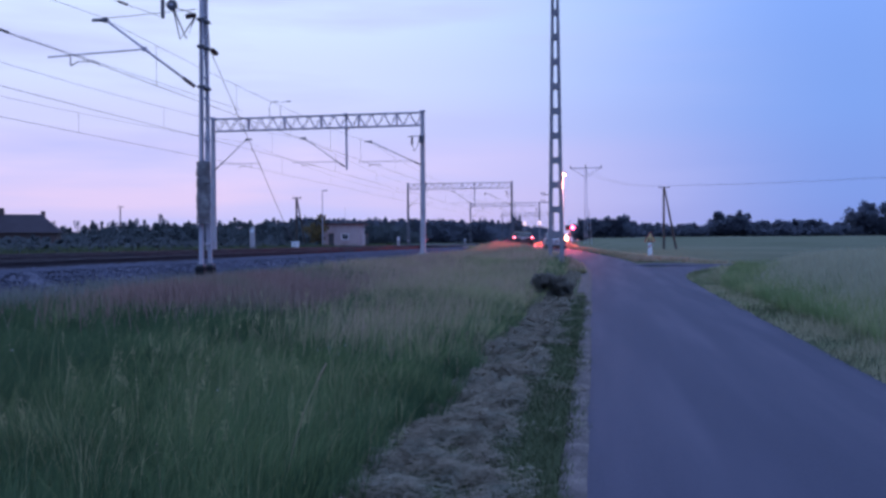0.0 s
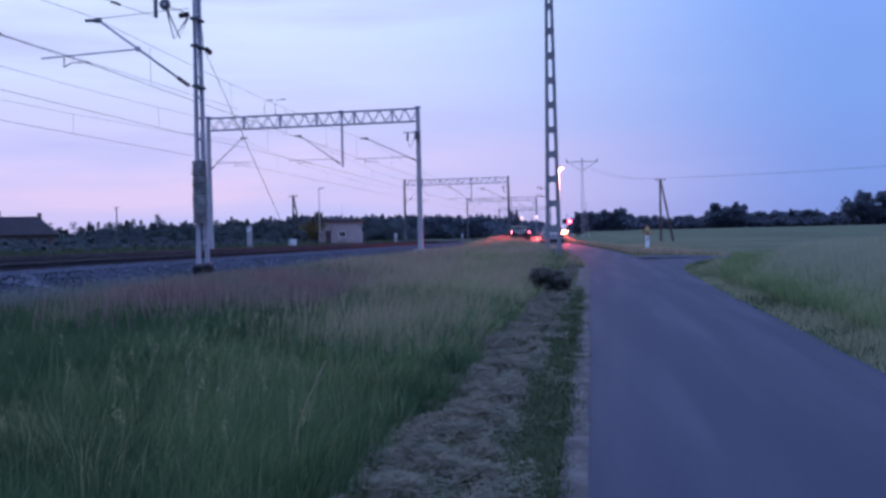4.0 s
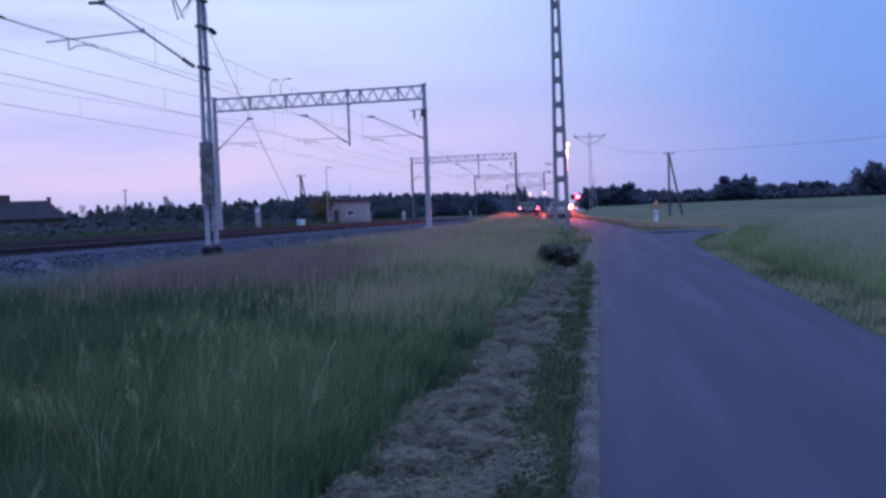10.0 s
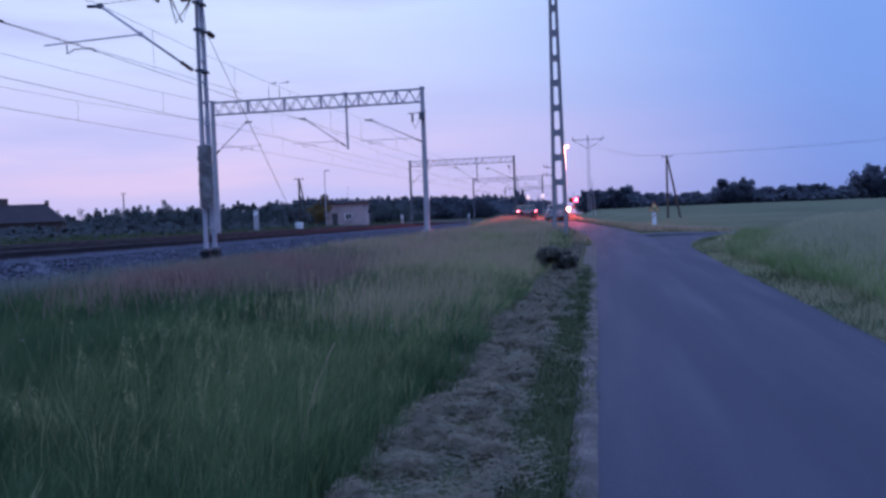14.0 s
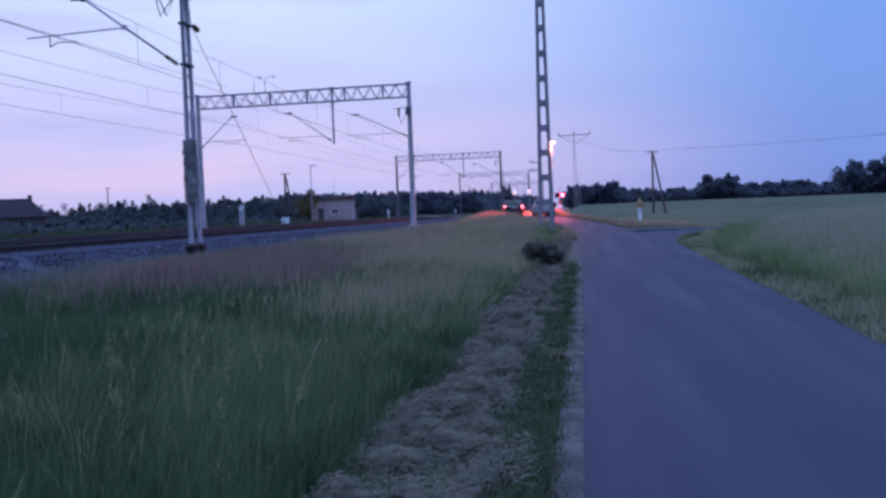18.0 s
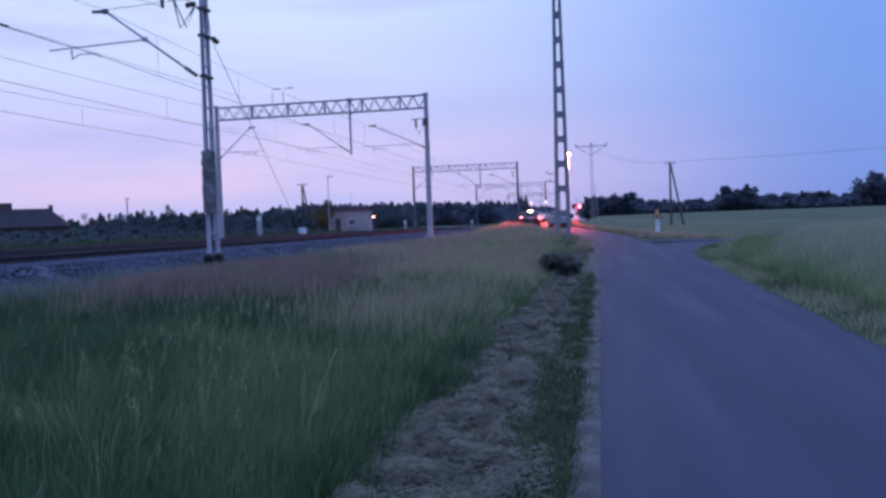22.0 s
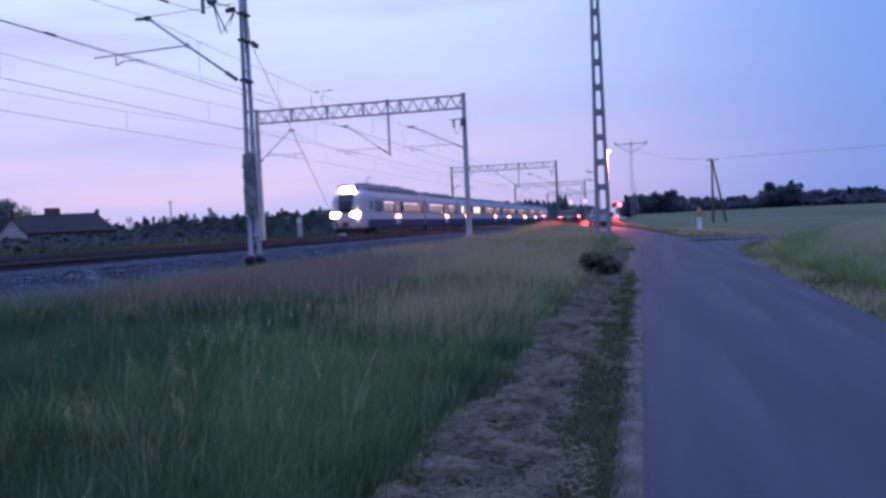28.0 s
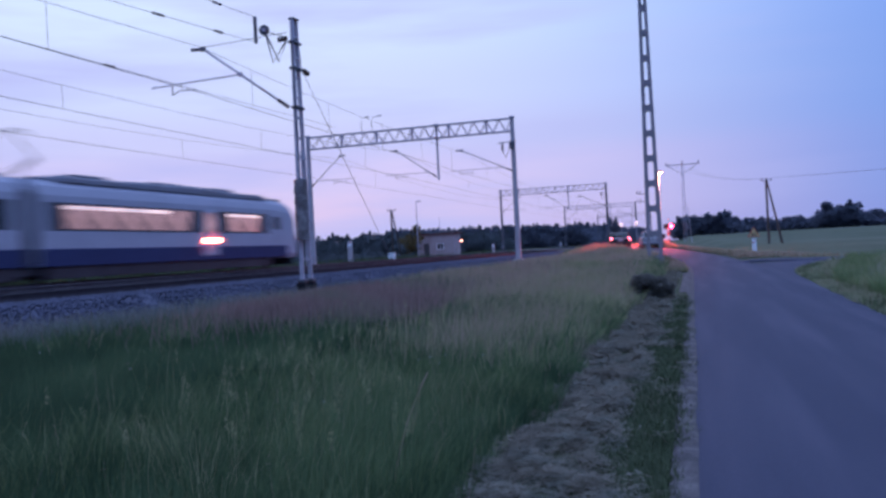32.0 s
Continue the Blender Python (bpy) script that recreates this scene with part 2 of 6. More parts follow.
STRIP = mat("ceiling_glow_on_pane", (0.8, 0.8, 0.8), 0.4, vary=0.35, scale=0.5, emit=(1.0, 0.66, 0.56), power=0.62)
DOORLAMP = mat("orange_red_door_lamp", (0.8, 0.2, 0.1), 0.4, emit=(1.0, 0.13, 0.08), power=60.0)
HEADLAMP = mat("warm_headlamp", (0.9, 0.9, 0.8), 0.3, emit=(1.0, 0.44, 0.16), power=800.0)
SIGNALRED = mat("lit_red_signal_lens", (0.6, 0.02, 0.04), 0.3, emit=(1.0, 0.035, 0.10), power=40.0)
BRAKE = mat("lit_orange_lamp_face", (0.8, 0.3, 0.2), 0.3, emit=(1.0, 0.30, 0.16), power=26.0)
TAILRED = mat("lit_red_tail_lamp", (0.6, 0.02, 0.03), 0.3, emit=(1.0, 0.10, 0.14), power=22.0)
OFFRED = mat("unlit_red_lens", (0.12, 0.01, 0.012), 0.25, vary=0.05)
SODIUM = mat("sodium_lamp_glow", (0.9, 0.6, 0.4), 0.4, emit=(1.0, 0.34, 0.20), power=40.0)
PINKLAMP = mat("pink_white_lamp_glow", (0.9, 0.6, 0.6), 0.4, emit=(1.0, 0.36, 0.24), power=7.0)
WHITECAR = mat("pale_grey_car_paint", (0.26, 0.25, 0.26), 0.4, vary=0.08, scale=1, fine=10)
DARKCAR = mat("black_car_paint", (0.012, 0.012, 0.015), 0.25, vary=0.05)
CARGLASS = bpy.data.materials.new("tinted_car_glass")


def car_glass(m):
    m.use_nodes = True
    nt = m.node_tree
    tr, gl = nt.nodes.new("ShaderNodeBsdfTransparent"), nt.nodes.new("ShaderNodeBsdfGlossy")
    mx, fr = nt.nodes.new("ShaderNodeMixShader"), nt.nodes.new("ShaderNodeFresnel")
    tr.inputs[0].default_value = (0.5, 0.53, 0.54, 1)
    gl.inputs["Roughness"].default_value = 0.03
    nt.links.new(fr.outputs[0], mx.inputs[0])
    nt.links.new(tr.outputs[0], mx.inputs[1])
    nt.links.new(gl.outputs[0], mx.inputs[2])
    nt.links.new(mx.outputs[0], nt.nodes["Material Output"].inputs["Surface"])


car_glass(CARGLASS)
RUBBER = mat("tyre_rubber", (0.02, 0.02, 0.02), 0.85, vary=0.1)
CHROME = mat("grey_alloy", (0.35, 0.35, 0.36), 0.35, 0.9, vary=0.1)


# ---------------------------------------------------------------- mesh helpers
class Geo:
    """Collects the corners and faces of one mesh."""

    def __init__(self):
        self.v, self.f = [], []

    def add(self, verts, faces):
        o = len(self.v)
        self.v += [tuple(p) for p in verts]
        self.f += [tuple(i + o for i in f) for f in faces]
        return self

    def box(self, c, s, m=None, bev=0.0):
        hx, hy, hz = s[0] / 2, s[1] / 2, s[2] / 2
        if bev <= 0:
            vs = [Vector((x * hx, y * hy, z * hz)) for z in (-1, 1) for x, y in ((-1, -1), (1, -1), (1, 1), (-1, 1))]
            fs = [(3, 2, 1, 0), (4, 5, 6, 7), (0, 1, 5, 4), (1, 2, 6, 5), (2, 3, 7, 6), (3, 0, 4, 7)]
        else:
            b = min(bev, hx * 0.9, hy * 0.9, hz * 0.9)
            ring = lambda z, d: [Vector((sx * (hx - d) + ex, sy * (hy - d) + ey, z)) for sx, sy, ex, ey in (
                (-1, -1, 0, 0), (1, -1, 0, 0), (1, 1, 0, 0), (-1, 1, 0, 0))]
            vs = ring(-hz, b) + ring(-hz + b, 0) + ring(hz - b, 0) + ring(hz, b)
            fs = [(3, 2, 1, 0), (12, 13, 14, 15)]
            for k in range(3):
                for i in range(4):
                    j = (i + 1) % 4
                    fs.append((4 * k + i, 4 * k + j, 4 * k + 4 + j, 4 * k + 4 + i))
        c = Vector(c)
        return self.add([(m @ p if m else p) + c for p in vs], fs)

    def tube(self, p, q, r, n=8, r2=None, caps=True):
        p, q = Vector(p), Vector(q)
        r2 = r if r2 is None else r2
        d = (q - p).normalized()
        a = d.orthogonal().normalized()
        b = d.cross(a)
        ring = [math.cos(2 * math.pi * i / n) * a + math.sin(2 * math.pi * i / n) * b for i in range(n)]
        vs = [p + e * r for e in ring] + [q + e * r2 for e in ring]
        fs = [(i, (i + 1) % n, n + (i + 1) % n, n + i) for i in range(n)]
        if caps:
            fs += [tuple(range(n - 1, -1, -1)), tuple(range(n, 2 * n))]
        return self.add(vs, fs)

    def path(self, pts, r, n=5):
        pts = [Vector(p) for p in pts]
        vs, fs = [], []
        for i, p in enumerate(pts):
            d = (pts[min(i + 1, len(pts) - 1)] - pts[max(i - 1, 0)]).normalized()
            a = d.orthogonal().normalized() if abs(d.z) > 0.9 else d.cross(Vector((0, 0, 1))).normalized()
            b = d.cross(a)
            vs += [p + (math.cos(2 * math.pi * k / n) * a + math.sin(2 * math.pi * k / n) * b) * r for k in range(n)]
        for i in range(len(pts) - 1):
            for k in range(n):
                fs.append((i * n + k, i * n + (k + 1) % n, (i + 1) * n + (k + 1) % n, (i + 1) * n + k))
        fs += [tuple(range(n - 1, -1, -1)), tuple(range((len(pts) - 1) * n, len(pts) * n))]
        return self.add(vs, fs)

    def loft(self, rings, caps=True):
        n = len(rings[0])
        vs = [p for r in rings for p in r]
        fs = []
        for i in range(len(rings) - 1):
            for k in range(n):
                fs.append((i * n + k, i * n + (k + 1) % n, (i + 1) * n + (k + 1) % n, (i + 1) * n + k))
        if caps:
            fs += [tuple(range(n - 1, -1, -1)), tuple(range((len(rings) - 1) * n, len(rings) * n))]
        return self.add(vs, fs)

    def disc(self, c, axis, r, h, n=16):
        a = Vector(axis).normalized()
        return self.tube(Vector(c) - a * h / 2, Vector(c) + a * h / 2, r, n)

    def mesh(self, name, smooth=False):
        me = bpy.data.meshes.new(name)
        me.from_pydata(self.v, [], self.f)
        bm = bmesh.new()
        bm.from_mesh(me)
        bmesh.ops.recalc_face_normals(bm, faces=bm.faces)
        bm.to_mesh(me)
        bm.free()
        if smooth:
            me.polygons.foreach_set("use_smooth", [True] * len(me.polygons))
        return me


def part(name, geo, material, parent=None, label="", smooth=False):
    """Links a mesh as one object, under a thing or under a part."""
    me = geo if isinstance(geo, bpy.types.Mesh) else geo.mesh(name, smooth)
    if not me.materials:
        me.materials.append(material)
    ob = new(name, me)
    if parent:
        ob.parent = parent
    return tagged(ob, label)


def thing(name, label, category, at=(0, 0, 0), rz=0.0, group=""):
    ob = new(name)
    ob.empty_display_size = 0.2
    ob.matrix_basis = pose(*at, 0, 0, rz)
    return tagged(ob, label, category, group)


def array_mesh(name, verts, tris, material, quads=False):
    """A mesh straight from arrays of corners and faces."""
    k = tris.shape[1]
    me = bpy.data.meshes.new(name)
    me.vertices.add(len(verts))
    me.vertices.foreach_set("co", np.ascontiguousarray(verts, dtype=np.float32).ravel())
    me.loops.add(tris.size)
    me.loops.foreach_set("vertex_index", np.ascontiguousarray(tris, dtype=np.int32).ravel())
    me.polygons.add(len(tris))
    me.polygons.foreach_set("loop_start", np.arange(0, tris.size, k, dtype=np.int32))
    me.update(calc_edges=True)
    me.materials.append(material)
    return me


# ---------------------------------------------------------------- the lie of the land
ROAD = np.array([(1.68, -40), (1.68, 20), (1.68, 44), (1.6, 50), (1.0, 55), (-0.6, 61), (-3.2, 69.5), (-6.3, 79), (-9.6, 89), (-13, 98.5), (-18, 110), (-24.5, 122), (-40, 147), (-60, 180)], float)
ROADZ = np.array([0, 0, 0.0, 0.1, 0.28, 0.62, 1.0, 1.23, 1.27, 1.28, 1.28, 1.28, 1.1, 0.95])
RAILZ = 1.28
TRACKS = (-14.9, -19.9, -24.2)


def dense_road():
    seg = np.r_[0, np.cumsum(np.hypot(*np.diff(ROAD, axis=0).T))]
    s = np.arange(0, seg[-1], 1.0)
    pts = np.c_[np.interp(s, seg, ROAD[:, 0]), np.interp(s, seg, ROAD[:, 1]), np.interp(s, seg, ROADZ)]
    for _ in range(14):
        pts[1:-1] = (pts[:-2] + 2 * pts[1:-1] + pts[2:]) / 4
    return pts


ROADPTS = dense_road()


def step(a, b, x):
    t = np.clip((x - a) / (b - a), 0, 1)
    return t * t * (3 - 2 * t)


def road_near(x, y):
    x, y = np.atleast_1d(x).astype(float), np.atleast_1d(y).astype(float)
    d, z = np.empty(x.shape), np.empty(x.shape)
    for i in range(0, len(x), 4000):
        dx = x[i:i + 4000, None] - ROADPTS[None, :, 0]
        dy = y[i:i + 4000, None] - ROADPTS[None, :, 1]
        q = dx * dx + dy * dy
        j = q.argmin(1)
        d[i:i + 4000], z[i:i + 4000] = np.sqrt(q.min(1)), ROADPTS[j, 2]
    return d, z


def land(x, y):
    """Height of the ground."""
    x, y = np.atleast_1d(x).astype(float), np.atleast_1d(y).astype(float)
    left = 0.52 * step(-2.4, -10.2, x) + 0.35 * step(-27.5, -33, x)
    right = 0.62 * step(4.2, 13, x) * step(60, 30, y) + np.clip(0.0108 * (y - 46), 0, 3.0) * step(2 - np.clip(0.05 * (y - 80), 0, 11), 7 - np.clip(0.03 * (y - 80), 0, 7), x)
    side = step(49, 52, y) * step(60, 57, y) * step(3, 6, x)
    right = right * (1 - side) + 0.15 * side
    left = left + 0.26 * step(24, 46, y) * step(100, 80, y) * step(-1.4, -2.2, x) * step(-9.5, -5.5, x)
    bumps = 0.05 * np.sin(x * 0.9 + 1.3) * np.sin(y * 0.55) * step(-1.7, -3.5, x) * step(-11, -9, x)
    far = 0.9 * step(-2, -12, x) * step(100, 170, y) * 0.3
    z = left + right + bumps + far
    d, rz = road_near(x, y)
    w = step(9.0, 2.2, d) * step(40, 52, y) * step(200, 130, y)
    z = z * (1 - w) + rz * w
    z = z + 0.34 * np.exp(-((x + 3.0) / 1.3) ** 2 - ((y - 46.5) / 6.0) ** 2) * step(1.9, 2.6, d)
    return z - 0.06 * step(2.1, 1.6, d)


def ground_sheet():
    def axis(lo, hi, fine):
        near = np.arange(lo, hi + 1e-6, fine)
        grow = np.cumsum(fine * 1.22 ** np.arange(1, 37))
        return np.r_[(lo - grow)[::-1], near, hi + grow]
    xs, ys = axis(-34, 22, 0.5), axis(-12, 150, 0.9)
    xs, ys = xs[np.abs(xs) < 4200], ys[np.abs(ys) < 4200]
    X, Y = np.meshgrid(xs, ys)
    Z = land(X.ravel(), Y.ravel())
    n = len(xs)
    i = (np.arange(len(ys) - 1)[:, None] * n + np.arange(n - 1)[None]).ravel()
    me = array_mesh("ground", np.c_[X.ravel(), Y.ravel(), Z], np.c_[i, i + 1, i + n + 1, i + n], SOIL)
    me.materials.append(FIELD)
    cx, cy = X.ravel()[i], Y.ravel()[i]
    field = ((cx > 5 - np.clip(0.1 * (cy - 60), 0, 14)) & (cy > 56)) | (cy > 220) | (cx > 40)
    me.polygons.foreach_set("material_index", field.astype(np.int32))
    me.polygons.foreach_set("use_smooth", np.ones(len(i), bool))
    tagged(new("ground", me), "grassy uneven ground and green farmland reaching the horizon", "ground", kind="structure")


ground_sheet()


def strip(name, pts, width, material, label, lift=0.0, seed=3):
    """A paved strip along a line, with slightly ragged edges and a low crown."""
    rnd = np.random.RandomState(seed)
    d = np.gradient(pts[:, :2], axis=0)
    d /= np.linalg.norm(d, axis=1)[:, None]
    nrm = np.c_[d[:, 1], -d[:, 0]]
    offs = np.array([-0.5, -0.47, -0.25, 0, 0.25, 0.47, 0.5]) * width
    rows = []
    for k, o in enumerate(offs):
        jag = rnd.normal(0, 0.03, len(pts)) if k in (0, 6) else 0
        z = pts[:, 2] + lift + (0.02 if 0 < k < 6 else -0.05) + 0.02 * (1 - abs(o) / (width / 2))
        rows.append(np.c_[pts[:, :2] + nrm * (o + jag)[..., None] if np.ndim(jag) else pts[:, :2] + nrm * o, z])
    V = np.stack(rows, 1).reshape(-1, 3)
    i = (np.arange(len(pts) - 1)[:, None] * 7 + np.arange(6)[None]).ravel()
    me = array_mesh(name, V, np.c_[i, i + 1, i + 8, i + 7], material)
    me.polygons.foreach_set("use_smooth", np.ones(len(i), bool))
    return tagged(new(name, me), label, "road", kind="structure")


strip("road", ROADPTS, 3.58, ASPHALT, "narrow worn grey asphalt country road without markings", 0.0)
sh = ROADPTS[(ROADPTS[:, 1] > -10) & (ROADPTS[:, 1] < 52)].copy()
sh[:, 0] -= 1.80
sh[:, 2] -= 0.028
strip("road_shoulder", sh, 0.26, SAND, "thin strip of pale sandy gravel along the asphalt", 0.0, 8)
ap = ROADPTS[(ROADPTS[:, 1] > 27) & (ROADPTS[:, 1] < 50)].copy()
ap[:, 0] -= 2.05
ap[:, 2] -= 0.034
strip("gravel_apron", ap, 0.9, SAND, "worn gravel widening beside the asphalt", 0.0, 12)
side = np.array([(1.9 + k, 53.6 - 0.16 * k, 0) for k in np.arange(0, 60, 0.5)])
side[:, 2] = np.maximum(land(side[:, 0], side[:, 1]), 0.16) + 0.03
strip("side_road", side, 3.6, ASPHALT, "paved side track branching off the country road", 0.0, 5)


CURB_Y, CURB_X = (11.0, 18.0, 26.0, 33.0, 38.0, 43.0, 47.0, 48.6, 49.6), (3.44, 3.62, 3.79, 4.05, 4.25, 4.7, 5.8, 7.6, 12.0)


def junction():
    """Asphalt fillet where the side track meets the road."""
    V, rows = [], np.linspace(9.0, 51.0, 50)
    for y in rows:
        xe = np.interp(y, CURB_Y, CURB_X)
        for f in (0.0, 0.3, 0.65, 1.0):
            x = 2.9 + (xe - 2.9) * f
            z = float(road_near(x, y)[1][0]) if y < 40 or f < 0.5 else max(float(land(x, y)[0]), 0.0)
            V.append((x, y, z + (-0.01 if f == 0.0 else 0.026 if f < 1.0 else -0.01)))
    i = (np.arange(len(rows) - 1)[:, None] * 4 + np.arange(3)[None]).ravel()
    me = array_mesh("road_junction", np.array(V), np.c_[i, i + 1, i + 5, i + 4], ASPHALT)
    me.polygons.foreach_set("use_smooth", np.ones(len(i), bool))
    tagged(new("road_junction", me), "worn asphalt widening at the side track's mouth", "road", kind="structure")


junction()


# ---------------------------------------------------------------- railway
def ballast_bank():
    ys = np.r_[np.arange(-60, 120, 0.8), np.arange(120, 700, 8.0)]
    prof = [(-10.75, 0.40), (-11.5, 0.62), (-12.5, 1.06), (-13.4, 1.10), (-17.2, 1.08), (-22, 1.09), (-26.2, 1.08), (-27.0, 1.02), (-28.6, 0.5)]
    rnd = np.random.RandomState(11)
    V = []
    for y in ys:
        for k, (x, z) in enumerate(prof):
            j = 0.025 if k in (0, 1, 2, 7, 8) and y < 120 else 0.012
            V.append((x + rnd.normal(0, j), y, z + rnd.normal(0, j * 0.5)))
    n = len(prof)
    i = (np.arange(len(ys) - 1)[:, None] * n + np.arange(n - 1)[None]).ravel()
    me = array_mesh("ballast_bank", np.array(V), np.c_[i, i + 1, i + n + 1, i + n], BED)
    me.materials.append(GRIME)
    me.polygons.foreach_set("material_index", np.tile(np.array([0, 0, 0, 1, 1, 1, 1, 0], np.int32), len(ys) - 1))
    tagged(new("ballast_bank", me), "long railway bank of crushed grey ballast stone", "ballast", kind="structure")
    # loose stones on the slope and the shoulder
    N = 27000
    t = rnd.rand(N) ** 1.9
    y = 4 + t * 90
    u = rnd.rand(N)
    x = -10.7 - 2.6 * u
    z = np.interp(-x, [10.75, 11.5, 12.5, 13.4, 17], [0.40, 0.62, 1.06, 1.10, 1.08]) + 0.012
    size = (0.03 + 0.042 * rnd.rand(N)) * (1 + 0.6 * t)
    base = np.array([(1, 0, 0), (-1, 0, 0), (0, 1, 0), (0, -1, 0), (0, 0, 1), (0, 0, -1)], float)
    tri = np.array([(0, 2, 4), (2, 1, 4), (1, 3, 4), (3, 0, 4), (2, 0, 5), (1, 2, 5), (3, 1, 5), (0, 3, 5)])
    P = base[None] * (0.6 + 0.7 * rnd.rand(N, 6, 1)) * size[:, None, None] * np.array([1, 1.1, 0.8])
    a = rnd.rand(N) * 6.28
    c, s = np.cos(a)[:, None], np.sin(a)[:, None]
    P = np.stack([P[..., 0] * c - P[..., 1] * s, P[..., 0] * s + P[..., 1] * c, P[..., 2]], -1)
    P += np.c_[x, y, z][:, None]
    F = (tri[None] + 6 * np.arange(N)[:, None, None]).reshape(-1, 3)
    tagged(new("ballast_stones", array_mesh("ballast_stones", P.reshape(-1, 3), F, STONE)), "loose crushed grey stones on the railway bank", "stones", kind="stuff")


ballast_bank()


def railway_track(axis):
    t = thing("railway_track", "rusty steel rails on dirty concrete sleepers in ballast", "railway track", (axis, 0, 0), group="parallel railway tracks")
    for sx in (-0.75, 0.75):
        g = Geo()
        prof = [(-0.07, -0.17), (0.07, -0.17), (0.07, -0.15), (0.012, -0.13), (0.012, -0.05), (0.036, -0.035), (0.036, -0.004), (-0.036, -0.004), (-0.036, -0.035), (-0.012, -0.05), (-0.012, -0.13), (-0.07, -0.15)]
        g.loft([[(sx + px, y, RAILZ + pz) for px, pz in prof] for y in (-60, 20, 100, 300, 700)])
        rail = part("rail", g, RAIL, t)
        part("rail_head", Geo().box((sx, 320, RAILZ - 0.001), (0.066, 760, 0.01)), RAILTOP, rail, "polished running surface")
    return t


tracks = [railway_track(x) for x in TRACKS]


# ---------------------------------------------------------------- overhead line
def insulator(name, p, q, parent, r=0.07, sheds=6):
    p, q = Vector(p), Vector(q)
    g = Geo().tube(p, q, r * 0.45, 8)
    for k in range(sheds):
        c = p.lerp(q, (k + 0.5) / sheds)
        g.disc(c, q - p, r, (q - p).length / sheds * 0.45, 10)
    return part(name, g, CERAMIC, parent, smooth=False)


def cantilever(parent, joint, top, tip, side, attach):
    """A bracket arm: an inclined tube, a registration tube and a steady arm."""
    j, t, r = Vector(joint), Vector(top), Vector(tip)
    d = (t - j)
    insulator("arm_insulator", j, j + d * 0.13, parent, 0.06, 5)
    g = Geo().tube(j + d * 0.12, t, 0.035, 8)
    arm = part("inclined_tube", g, GALV, parent, smooth=True)
    part("end_clamp", Geo().tube(t - Vector((side * 0.05, 0, 0)), t + Vector((-side * 0.42, 0, 0.02)), 0.05, 8).box(t, (0.16, 0.1, 0.14)), DARKSTEEL, arm)
    m = j + d * attach
    part("registration_tube", Geo().tube(m, r, 0.022, 6).box(m, (0.1, 0.1, 0.12)), GALV, parent)
    e = r + Vector((side * 0.75, 0, -0.02))
    k = Geo().tube(e, e + Vector((0, 0, -0.28)), 0.018, 6).path([e + Vector((0, 0, -0.28)), e + Vector((side * 0.25, 0, -0.16)), e + Vector((side * 0.85, 0, -0.18)), e + Vector((side * 0.95, 0, -0.30))], 0.016, 6)
    part("steady_arm", k, DARKSTEEL, parent)
    return e + Vector((side * 0.95, 0, -0.30))


